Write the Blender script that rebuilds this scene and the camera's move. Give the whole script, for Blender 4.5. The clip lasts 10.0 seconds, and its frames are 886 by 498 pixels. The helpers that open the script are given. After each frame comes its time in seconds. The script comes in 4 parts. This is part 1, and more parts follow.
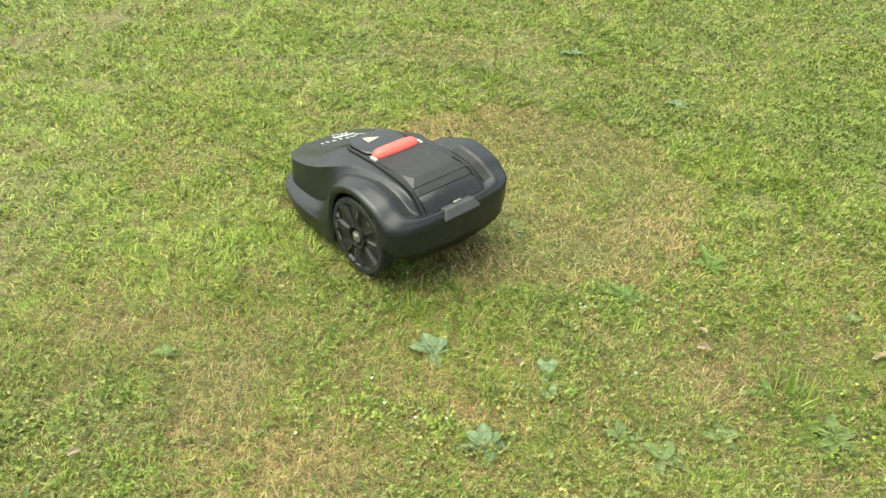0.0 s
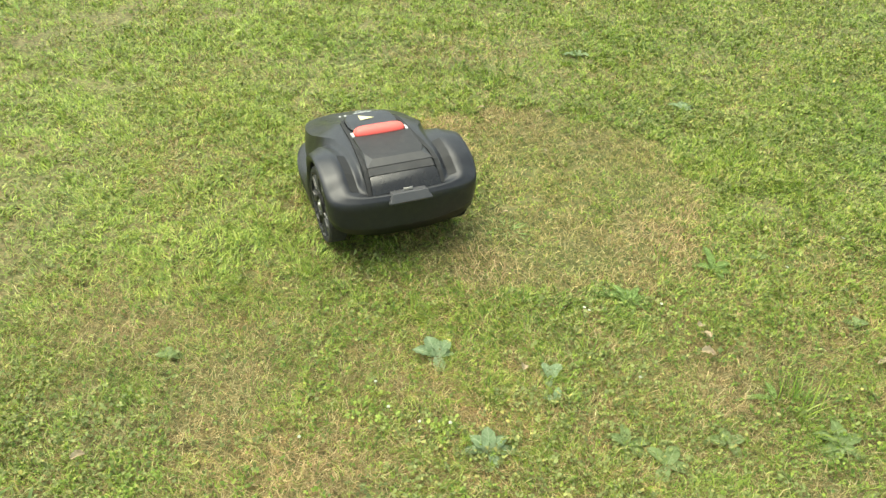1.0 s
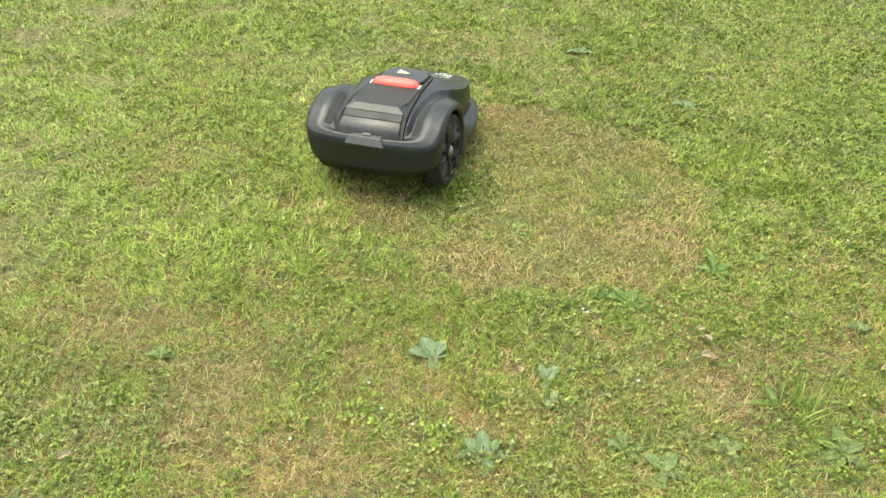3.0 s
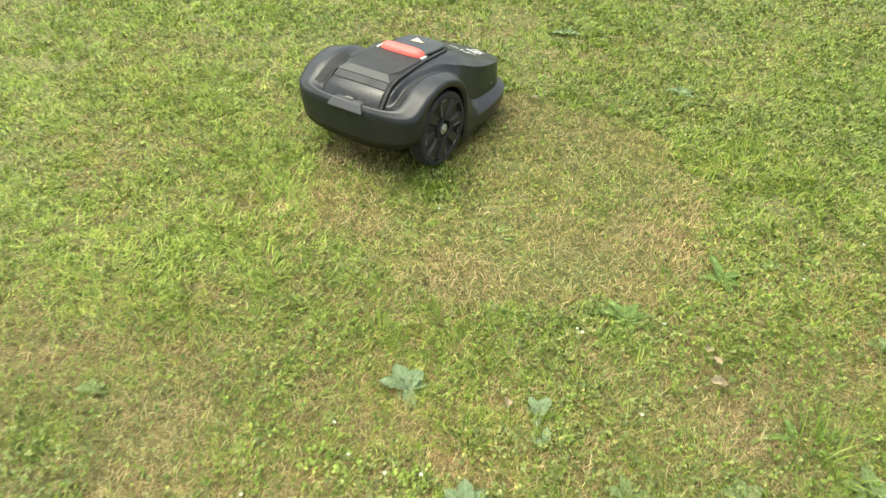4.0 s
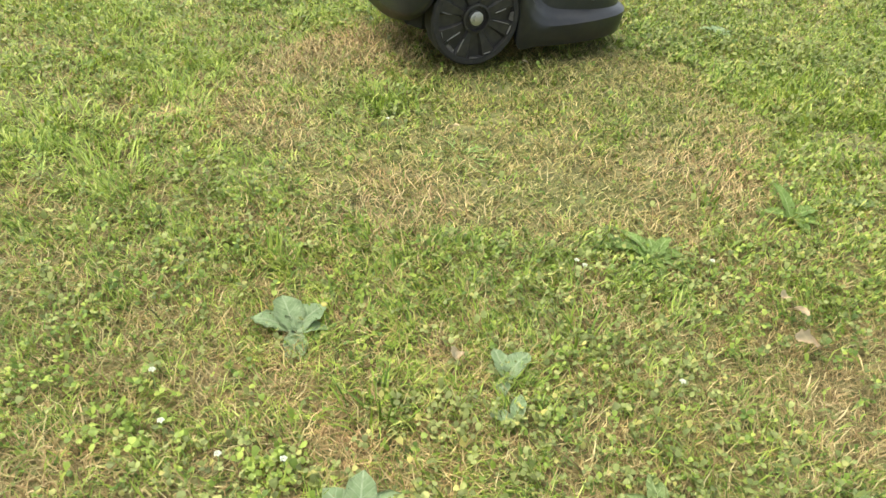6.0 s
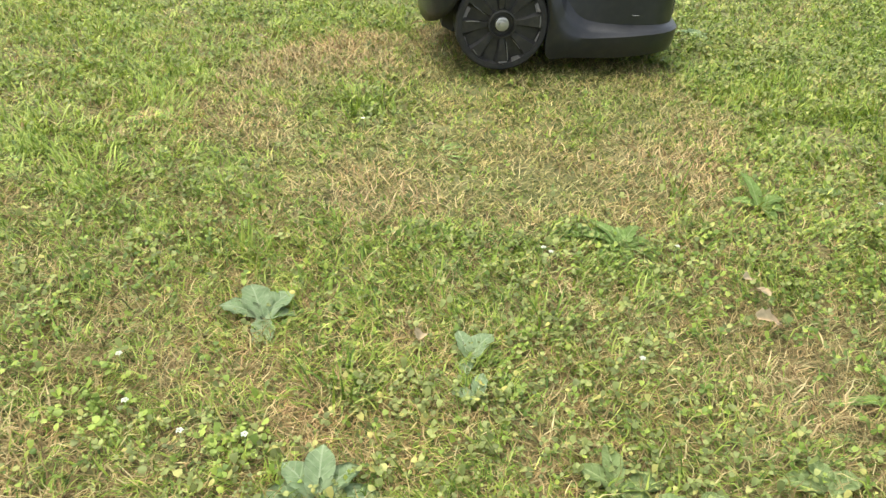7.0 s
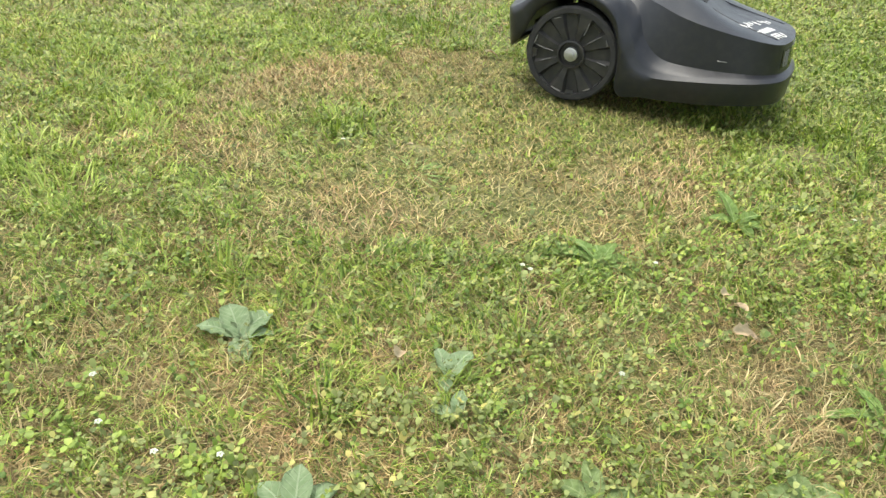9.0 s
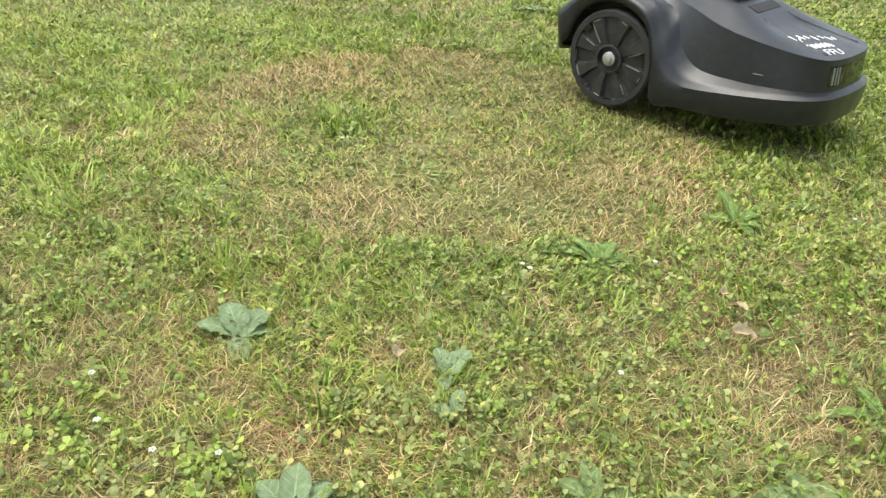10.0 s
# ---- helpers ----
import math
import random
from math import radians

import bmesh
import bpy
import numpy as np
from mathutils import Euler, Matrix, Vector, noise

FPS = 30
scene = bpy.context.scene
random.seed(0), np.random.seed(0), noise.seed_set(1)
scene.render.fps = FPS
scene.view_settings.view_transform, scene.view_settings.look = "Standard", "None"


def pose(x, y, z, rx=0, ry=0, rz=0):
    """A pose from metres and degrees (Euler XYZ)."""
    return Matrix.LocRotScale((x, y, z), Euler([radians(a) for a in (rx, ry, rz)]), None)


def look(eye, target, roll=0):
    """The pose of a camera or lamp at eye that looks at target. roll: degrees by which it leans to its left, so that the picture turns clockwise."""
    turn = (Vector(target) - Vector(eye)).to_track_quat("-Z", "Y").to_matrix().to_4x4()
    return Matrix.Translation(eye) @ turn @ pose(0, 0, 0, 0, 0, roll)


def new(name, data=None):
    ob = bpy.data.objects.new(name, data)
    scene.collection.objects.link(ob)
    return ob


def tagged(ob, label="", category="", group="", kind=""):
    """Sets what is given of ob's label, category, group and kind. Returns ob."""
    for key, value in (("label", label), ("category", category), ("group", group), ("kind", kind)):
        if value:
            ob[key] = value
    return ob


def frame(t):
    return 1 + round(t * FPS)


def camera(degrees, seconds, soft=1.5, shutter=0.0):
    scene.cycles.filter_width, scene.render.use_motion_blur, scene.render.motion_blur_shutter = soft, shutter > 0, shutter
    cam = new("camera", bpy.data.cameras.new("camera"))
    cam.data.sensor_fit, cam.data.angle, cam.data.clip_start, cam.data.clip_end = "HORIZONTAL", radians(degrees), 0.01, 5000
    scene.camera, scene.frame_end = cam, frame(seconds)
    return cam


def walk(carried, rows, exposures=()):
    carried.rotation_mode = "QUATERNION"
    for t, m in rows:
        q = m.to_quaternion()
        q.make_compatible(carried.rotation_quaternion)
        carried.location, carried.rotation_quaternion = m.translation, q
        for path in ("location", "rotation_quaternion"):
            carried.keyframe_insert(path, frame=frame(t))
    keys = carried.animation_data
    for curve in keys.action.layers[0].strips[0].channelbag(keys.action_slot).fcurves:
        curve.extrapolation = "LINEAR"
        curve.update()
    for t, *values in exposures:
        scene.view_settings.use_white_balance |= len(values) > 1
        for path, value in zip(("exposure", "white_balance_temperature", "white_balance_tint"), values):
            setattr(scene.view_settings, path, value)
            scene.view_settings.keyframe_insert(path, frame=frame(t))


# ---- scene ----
cam = camera(61.5, 10.0, soft=1.35, shutter=0.4)
PATH = [
    (0, (0.003, -0.137, 1.202), (-0.044, 1.46, 0.0), 2.3),
    (0.5, (-0.002, -0.131, 1.205), (-0.048, 1.465, 0.001), 2.4),
    (1, (-0.005, -0.129, 1.205), (-0.054, 1.468, 0.002), 2.4),
    (1.5, (-0.009, -0.13, 1.207), (-0.064, 1.466, 0.001), 2.2),
    (2, (-0.017, -0.126, 1.21), (-0.073, 1.468, 0.004), 2.2),
    (3.5, (0.026, -0.051, 1.171), (-0.036, 1.53, -0.054), 2.8),
    (4, (0.008, 0.11, 1.125), (0.007, 1.668, -0.129), 3.6),
    (4.5, (0.083, 0.26, 1.049), (0.077, 1.808, -0.218), 4.7),
    (5, (0.127, 0.355, 0.9), (0.106, 1.914, -0.353), 6.0),
    (5.5, (0.123, 0.396, 0.707), (0.108, 2.005, -0.48), 5.6),
    (6, (0.138, 0.4, 0.588), (0.099, 2.058, -0.53), 4.7),
    (6.2, (0.151, 0.384, 0.566), (0.095, 2.05, -0.54), 4.2),
    (7.5, (0.192, 0.365, 0.566), (0.158, 2.061, -0.494), 3.3),
    (8, (0.193, 0.364, 0.56), (0.176, 2.072, -0.48), 3.7),
    (8.5, (0.187, 0.364, 0.561), (0.182, 2.083, -0.461), 3.9),
    (9, (0.192, 0.363, 0.56), (0.186, 2.083, -0.459), 3.9),
    (9.5, (0.194, 0.362, 0.559), (0.186, 2.082, -0.461), 3.9),
    (10, (0.194, 0.363, 0.559), (0.186, 2.083, -0.462), 3.9),
]
walk(cam, [(t, look(e, g, r)) for t, e, g, r in PATH],
     exposures=[(0, 1.43, 7120, -4), (4.5, 1.43, 7080, -1), (6.2, 1.41, 6970, 3), (7.5, 1.41, 6770, 4.5), (10, 1.39, 6670, 4.5)])

# world: bright overcast sky
world = bpy.data.worlds.new("sky")
scene.world = world
world.use_nodes = True
wn = world.node_tree
sky = wn.nodes.new("ShaderNodeTexSky")
sky.sky_type = "NISHITA"
sky.sun_disc = False
sky.sun_elevation = radians(72)
sky.sun_rotation = radians(-79)
sky.dust_density = 4.0
sky.air_density = 1.0
grey = wn.nodes.new("ShaderNodeHueSaturation")
grey.inputs["Saturation"].default_value = 0.5
wn.links.new(sky.outputs[0], grey.inputs["Color"])
wn.links.new(grey.outputs[0], wn.nodes["Background"].inputs[0])
wn.nodes["Background"].inputs[1].default_value = 0.15
sun_data = bpy.data.lights.new("sun", "SUN")
sun_data.energy = 1.15
sun_data.angle = radians(75)
sun_data.color = (1.0, 0.97, 0.92)
sun = new("sun", sun_data)
sun.matrix_world = look((-1.5, 0.3, 5.0), (0, 0, 0))


# ---- materials ----
def material(name):
    m = bpy.data.materials.new(name)
    m.use_nodes = True
    return m, m.node_tree.nodes, m.node_tree.links, m.node_tree.nodes["Principled BSDF"]


def ramp(nodes, stops):
    r = nodes.new("ShaderNodeValToRGB")
    while len(r.color_ramp.elements) < len(stops):
        r.color_ramp.elements.new(0.5)
    for e, (p, c) in zip(r.color_ramp.elements, stops):
        e.position, e.color = p, (*c, 1)
    return r


def leafy(name, stops, translucent=0.22, rough=0.5, patch=1.6, patch_stops=None, amount=0.5, clump=26.0, clump_amount=0.42, grain=0.3):
    """Leaves or blades: a colour for each blade, drifting over the lawn and from tuft to tuft, with some light through them."""
    m, n, l, b = material(name)
    geo = n.new("ShaderNodeNewGeometry")
    r = ramp(n, stops)
    l.new(geo.outputs["Random Per Island"], r.inputs[0])
    co = n.new("ShaderNodeTexCoord")
    colour = r.outputs[0]
    for scale, strength, tints in ((patch, amount, patch_stops or [(0.33, (0.74, 0.86, 0.70)), (0.67, (1.2, 1.12, 0.95))]),
                                   (clump, clump_amount, [(0.34, (0.50, 0.58, 0.46)), (0.5, (0.95, 0.97, 0.92)), (0.66, (1.42, 1.34, 1.22))]),
                                   (90.0, grain, [(0.36, (0.42, 0.46, 0.38)), (0.5, (0.97, 0.98, 0.95)), (0.64, (1.5, 1.42, 1.32))])):
        tex = n.new("ShaderNodeTexNoise")
        tex.inputs["Scale"].default_value = scale
        tex.inputs["Detail"].default_value = 3
        l.new(co.outputs["Object"], tex.inputs["Vector"])
        mid = ramp(n, tints)
        l.new(tex.outputs["Fac"], mid.inputs[0])
        mul = n.new("ShaderNodeMix")
        mul.data_type, mul.blend_type = "RGBA", "MULTIPLY"
        mul.inputs["Factor"].default_value = strength
        l.new(colour, mul.inputs["A"])
        l.new(mid.outputs[0], mul.inputs["B"])
        colour = mul.outputs["Result"]
    l.new(colour, b.inputs["Base Color"])
    b.inputs["Roughness"].default_value = rough
    b.inputs["Specular IOR Level"].default_value = 0.35
    tr = n.new("ShaderNodeBsdfTranslucent")
    l.new(colour, tr.inputs["Color"])
    mix = n.new("ShaderNodeMixShader")
    mix.inputs[0].default_value = translucent
    l.new(b.outputs[0], mix.inputs[1])
    l.new(tr.outputs[0], mix.inputs[2])
    l.new(mix.outputs[0], n["Material Output"].inputs["Surface"])
    return m


def veined(name, dark, light, vein):
    """Broad leaves: pale midrib and side veins along each leaf, blotches and some light through them."""
    m, n, l, b = material(name)
    co = n.new("ShaderNodeTexCoord")
    sep = n.new("ShaderNodeSeparateXYZ")
    l.new(co.outputs["Object"], sep.inputs[0])

    def calc(op, a, c):
        k = n.new("ShaderNodeMath")
        k.operation = op
        for i, v in enumerate((a, c)):
            if isinstance(v, (int, float)):
                k.inputs[i].default_value = v
            elif v is not None:
                l.new(v, k.inputs[i])
        return k.outputs[0]

    side = calc("ABSOLUTE", sep.outputs["Y"], None)
    along = calc("SUBTRACT", sep.outputs["X"], calc("MULTIPLY", side, 0.9))
    wave = calc("SINE", calc("MULTIPLY", along, 850.0), None)
    ribs = calc("MAXIMUM", calc("SUBTRACT", calc("MULTIPLY", wave, 1.6), 1.1), calc("LESS_THAN", side, 0.0009))
    tex = n.new("ShaderNodeTexNoise")
    tex.inputs["Scale"].default_value, tex.inputs["Detail"].default_value = 90, 6
    l.new(co.outputs["Object"], tex.inputs["Vector"])
    base = ramp(n, [(0.35, dark), (0.65, light)])
    l.new(tex.outputs["Fac"], base.inputs[0])
    mix = n.new("ShaderNodeMix")
    mix.data_type, mix.clamp_factor = "RGBA", True
    l.new(calc("MULTIPLY", ribs, 0.7), mix.inputs["Factor"])
    l.new(base.outputs[0], mix.inputs["A"])
    mix.inputs["B"].default_value = (*vein, 1)
    l.new(mix.outputs["Result"], b.inputs["Base Color"])
    b.inputs["Roughness"].default_value = 0.6
    b.inputs["Specular IOR Level"].default_value = 0.3
    bp = n.new("ShaderNodeBump")
    bp.inputs["Strength"].default_value, bp.inputs["Distance"].default_value = 0.7, 0.001
    l.new(calc("SUBTRACT", tex.outputs["Fac"], ribs), bp.inputs["Height"])
    l.new(bp.outputs[0], b.inputs["Normal"])
    tr = n.new("ShaderNodeBsdfTranslucent")
    l.new(mix.outputs["Result"], tr.inputs["Color"])
    sh = n.new("ShaderNodeMixShader")
    sh.inputs[0].default_value = 0.25
    l.new(b.outputs[0], sh.inputs[1])
    l.new(tr.outputs[0], sh.inputs[2])
    l.new(sh.outputs[0], n["Material Output"].inputs["Surface"])
    return m


def plastic(name, colour, rough, bump=0.0, scale=900, wear=0.08, metallic=0.0, dust=0.0):
    """Moulded plastic: fine grain, patches of different gloss, and some dust."""
    m, n, l, b = material(name)
    co = n.new("ShaderNodeTexCoord")
    big = n.new("ShaderNodeTexNoise")
    big.inputs["Scale"].default_value = 14
    big.inputs["Detail"].default_value = 6
    l.new(co.outputs["Object"], big.inputs["Vector"])
    mr = n.new("ShaderNodeMapRange")
    mr.inputs["From Min"].default_value, mr.inputs["From Max"].default_value = 0.3, 0.7
    mr.inputs["To Min"].default_value, mr.inputs["To Max"].default_value = rough - wear, rough + wear
    l.new(big.outputs["Fac"], mr.inputs["Value"])
    l.new(mr.outputs[0], b.inputs["Roughness"])
    b.inputs["Metallic"].default_value = metallic
    fine = n.new("ShaderNodeTexNoise")
    fine.inputs["Scale"].default_value = scale
    l.new(co.outputs["Object"], fine.inputs["Vector"])
    spots = n.new("ShaderNodeTexNoise")
    spots.inputs["Scale"].default_value = 60
    spots.inputs["Detail"].default_value = 8
    l.new(co.outputs["Object"], spots.inputs["Vector"])
    dr = ramp(n, [(0.45, colour), (0.75, tuple(c * (1 - dust) + d * dust for c, d in zip(colour, (0.25, 0.22, 0.16))))])
    l.new(spots.outputs["Fac"], dr.inputs[0])
    l.new(dr.outputs[0], b.inputs["Base Color"])
    if bump:
        bp = n.new("ShaderNodeBump")
        bp.inputs["Strength"].default_value = bump
        bp.inputs["Distance"].default_value = 0.001
        l.new(fine.outputs["Fac"], bp.inputs["Height"])
        l.new(bp.outputs[0], b.inputs["Normal"])
    return m


def soil_material():
    m, n, l, b = material("thatch_soil")
    co = n.new("ShaderNodeTexCoord")
    t1 = n.new("ShaderNodeTexNoise")
    t1.inputs["Scale"].default_value, t1.inputs["Detail"].default_value = 55, 8
    t2 = n.new("ShaderNodeTexNoise")
    t2.inputs["Scale"].default_value, t2.inputs["Detail"].default_value = 3.0, 4
    for t in (t1, t2):
        l.new(co.outputs["Object"], t.inputs["Vector"])
    c1 = ramp(n, [(0.3, (0.05, 0.038, 0.02)), (0.5, (0.15, 0.11, 0.06)), (0.7, (0.27, 0.20, 0.115))])
    c2 = ramp(n, [(0.35, (0.07, 0.10, 0.022)), (0.6, (0.14, 0.175, 0.04)), (0.8, (0.24, 0.25, 0.075))])
    l.new(t1.outputs["Fac"], c1.inputs[0])
    l.new(t1.outputs["Fac"], c2.inputs[0])
    mx = n.new("ShaderNodeMix")
    mx.data_type = "RGBA"
    l.new(t2.outputs["Fac"], mx.inputs["Factor"])
    l.new(c1.outputs[0], mx.inputs["A"])
    l.new(c2.outputs[0], mx.inputs["B"])
    l.new(mx.outputs["Result"], b.inputs["Base Color"])
    b.inputs["Roughness"].default_value = 0.95
    bp = n.new("ShaderNodeBump")
    bp.inputs["Distance"].default_value = 0.006
    l.new(t1.outputs["Fac"], bp.inputs["Height"])
    l.new(bp.outputs[0], b.inputs["Normal"])
    return m


SOIL = soil_material()
GREEN = leafy("grass_blade_green", [(0.0, (0.057, 0.105, 0.016)), (0.3, (0.155, 0.243, 0.036)), (0.7, (0.27, 0.345, 0.058)), (1.0, (0.37, 0.40, 0.12))])
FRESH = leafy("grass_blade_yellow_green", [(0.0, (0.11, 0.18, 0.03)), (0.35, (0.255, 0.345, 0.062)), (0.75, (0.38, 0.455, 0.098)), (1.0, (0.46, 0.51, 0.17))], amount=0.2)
STRAW = leafy("grass_blade_dry", [(0.0, (0.10, 0.066, 0.032)), (0.35, (0.26, 0.182, 0.085)), (0.75, (0.39, 0.302, 0.15)), (1.0, (0.55, 0.465, 0.275))], 0.2, 0.7)
CLIPPING = leafy("clipping_olive", [(0.0, (0.055, 0.066, 0.018)), (0.4, (0.175, 0.175, 0.048)), (0.75, (0.32, 0.275, 0.11)), (1.0, (0.50, 0.43, 0.225))], 0.2, 0.65)
RUSTY = leafy("grass_blade_rusty", [(0.0, (0.21, 0.13, 0.07)), (0.5, (0.42, 0.29, 0.16)), (1.0, (0.60, 0.47, 0.29))], 0.2, 0.7)
CLOVER = leafy("clover_leaf_green", [(0.0, (0.068, 0.115, 0.018)), (0.5, (0.16, 0.235, 0.036)), (1.0, (0.29, 0.345, 0.068))], 0.2, 0.5)
IVY = leafy("ivy_leaf_dull", [(0.0, (0.105, 0.125, 0.04)), (0.5, (0.20, 0.235, 0.078)), (0.85, (0.30, 0.335, 0.125)), (1.0, (0.40, 0.36, 0.12))], 0.25, 0.5)
WEED = veined("weed_leaf_pale", (0.25, 0.35, 0.18), (0.36, 0.455, 0.265), (0.46, 0.54, 0.36))
WEED_DARK = veined("weed_leaf_green", (0.19, 0.30, 0.08), (0.30, 0.42, 0.135), (0.40, 0.49, 0.22))
WEED_SOFT = veined("weed_leaf_soft", (0.225, 0.31, 0.115), (0.325, 0.41, 0.175), (0.41, 0.485, 0.25))
SPROUT = leafy("sprout_leaf_bright", [(0.0, (0.13, 0.19, 0.034)), (0.5, (0.235, 0.315, 0.06)), (1.0, (0.34, 0.41, 0.10))], 0.25, 0.5)
DRY_LEAF = leafy("dry_leaf_tan", [(0.0, (0.42, 0.32, 0.235)), (1.0, (0.58, 0.48, 0.375))], 0.15, 0.7, 60)
PETAL = leafy("petal_white", [(0.0, (0.75, 0.76, 0.74)), (1.0, (0.85, 0.85, 0.84))], 0.2, 0.6)
SHELL = plastic("black_shell", (0.0095, 0.0105, 0.0135), 0.35, 0.15, 1100, 0.07, dust=0.035)
GLOSS = plastic("black_gloss_panel", (0.012, 0.012, 0.013), 0.22, 0.05, 900, 0.06, dust=0.03)
MATTE = plastic("black_matte_cover", (0.011, 0.011, 0.012), 0.55, 0.2, 700, 0.08, dust=0.05)
DARK = plastic("black_gap", (0.008, 0.008, 0.008), 0.7)
TYRE = plastic("tyre_black", (0.012, 0.012, 0.012), 0.75, 0.4, 500, dust=0.08)
RIM = plastic("rim_dark", (0.013, 0.013, 0.013), 0.5, 0.3, 500, dust=0.10)
SCUFF = plastic("scuffed_edge", (0.15, 0.15, 0.145), 0.6, 0.4, 300, dust=0.5)
STEEL = plastic("steel_bolt", (0.40, 0.40, 0.39), 0.45, 0.2, 400, metallic=0.9, dust=0.3)
RED = plastic("red_stop_bar", (0.80, 0.115, 0.095), 0.45, 0.1, 900, dust=0.02)
WHITE = plastic("white_paint", (0.62, 0.62, 0.60), 0.6, dust=0.3)
# lighter than the shell: sky reflection on the handle's slope, put into its colour
HANDLE = plastic("handle_sky_grey", (0.05, 0.05, 0.053), 0.38, 0.15, dust=0.05)
GREYLIP = plastic("black_bevel", (0.018, 0.018, 0.019), 0.34, 0.12, 900, 0.06, dust=0.04)
YELLOW = plastic("warning_sticker", (0.75, 0.68, 0.35), 0.5)
WINDOW = plastic("dark_window", (0.006, 0.006, 0.007), 0.06)


# ---- mesh helpers ----
from mathutils.bvhtree import BVHTree


def part(name, bm, mat, parent=None, label="", smooth=True):
    me = bpy.data.meshes.new(name)
    bmesh.ops.recalc_face_normals(bm, faces=bm.faces[:])
    bm.to_mesh(me)
    bm.free()
    me.materials.append(mat)
    for p in me.polygons:
        p.use_smooth = smooth
    ob = new(name, me)
    ob.parent = parent
    if label:
        tagged(ob, label)
    return ob


def sharp(ob, degrees=35):
    ob.data.set_sharp_from_angle(angle=radians(degrees))
    return ob


def bevel(ob, width, segments=2):
    m = ob.modifiers.new("rounded", "BEVEL")
    m.width, m.segments, m.limit_method, m.angle_limit = width, segments, "ANGLE", radians(40)
    return ob


def spline(points, t):
    """A Catmull-Rom curve through the points, t from 0 to 1."""
    n = len(points) - 1
    u = min(max(t, 0), 1) * n
    i = min(int(u), n - 1)
    f = u - i
    p = [Vector(points[min(max(i + k, 0), n)]) for k in (-1, 0, 1, 2)]
    return 0.5 * ((2 * p[1]) + (p[2] - p[0]) * f + (2 * p[0] - 5 * p[1] + 4 * p[2] - p[3]) * f * f + (3 * p[1] - p[0] - 3 * p[2] + p[3]) * f ** 3)


def prism(outline, z0, z1, bm=None, top=None):
    """An outline (x, y) raised from z0 to z1; top: an outline of its own for the upper face."""
    bm = bm or bmesh.new()
    a = [bm.verts.new((x, y, z0)) for x, y in outline]
    b = [bm.verts.new((x, y, z1)) for x, y in (top or outline)]
    bm.faces.new(a[::-1])
    bm.faces.new(b)
    for i in range(len(a)):
        j = (i + 1) % len(a)
        bm.faces.new((a[i], a[j], b[j], b[i]))
    return bm


def lathe(profile, segments=48, bm=None, teeth=None):
    """A profile of (radius, y) turned about the y axis."""
    bm = bm or bmesh.new()
    rings = []
    for k, (r, y) in enumerate(profile):
        ring = []
        for i in range(segments):
            a = 2 * math.pi * i / segments
            rr = r + (teeth(k, i) if teeth else 0)
            ring.append(bm.verts.new((rr * math.cos(a), y, rr * math.sin(a))))
        rings.append(ring)
    for a, b in zip(rings, rings[1:]):
        for i in range(segments):
            j = (i + 1) % segments
            bm.faces.new((a[i], a[j], b[j], b[i]))
    bm.faces.new(rings[0])
    bm.faces.new(rings[-1])
    return bm


def bulk(name, verts, faces, mat, label, kind="stuff"):
    """A very large mesh of triangles, from arrays."""
    me = bpy.data.meshes.new(name)
    me.vertices.add(len(verts))
    me.vertices.foreach_set("co", np.asarray(verts, np.float32).ravel())
    me.loops.add(len(faces) * 3)
    me.loops.foreach_set("vertex_index", np.asarray(faces, np.int32).ravel())
    me.polygons.add(len(faces))
    me.polygons.foreach_set("loop_start", np.arange(0, len(faces) * 3, 3, dtype=np.int32))
    me.polygons.foreach_set("loop_total", np.full(len(faces), 3, np.int32))
    me.update(calc_edges=True)
    me.materials.append(mat)
    return tagged(new(name, me), label, name.replace("_", " "), kind=kind)


# ---- ground ----
def ground_height(x, y):
    return 0.006 * (np.sin(x * 3.1 + 0.7) * np.sin(y * 2.7 + 0.4)) + 0.003 * np.sin(x * 9.3 + y * 5.1)


def build_ground():
    xs = np.unique(np.r_[-60, -20, -8, np.arange(-4, 5.01, 0.08), 9, 21, 61])
    ys = np.unique(np.r_[-60, -20, -5, np.arange(-1, 8.01, 0.08), 14, 30, 70])
    gx, gy = np.meshgrid(xs, ys)
    near = (np.abs(gx) < 4.5) & (gy > -1.1) & (gy < 8.1)
    gz = np.where(near, ground_height(gx, gy), 0) - 0.004
    v = np.stack([gx, gy, gz], -1).reshape(-1, 3)
    w = len(xs)
    i = (np.arange(len(ys) - 1)[:, None] * w + np.arange(w - 1)[None]).ravel()
    f = np.r_[np.stack([i, i + 1, i + w + 1], 1), np.stack([i, i + w + 1, i + w], 1)]
    ob = bulk("ground", v, f, SOIL, "brown thatch and soil of a mown lawn", "structure")
    ob["category"] = "ground"


build_ground()
RNG = np.random.default_rng(7)
LATTICE = np.random.default_rng(3).random((64, 64))


def drift(x, y, size):
    """Smooth random values from 0 to 1 over the lawn."""
    u, v = x / size + 20.3, y / size + 11.7
    i, j = np.floor(u).astype(int), np.floor(v).astype(int)
    a, b = u - i, v - j
    a, b = a * a * (3 - 2 * a), b * b * (3 - 2 * b)
    g = lambda p, q: LATTICE[p % 64, q % 64]
    return (g(i, j) * (1 - a) + g(i + 1, j) * a) * (1 - b) + (g(i, j + 1) * (1 - a) + g(i + 1, j + 1) * a) * b


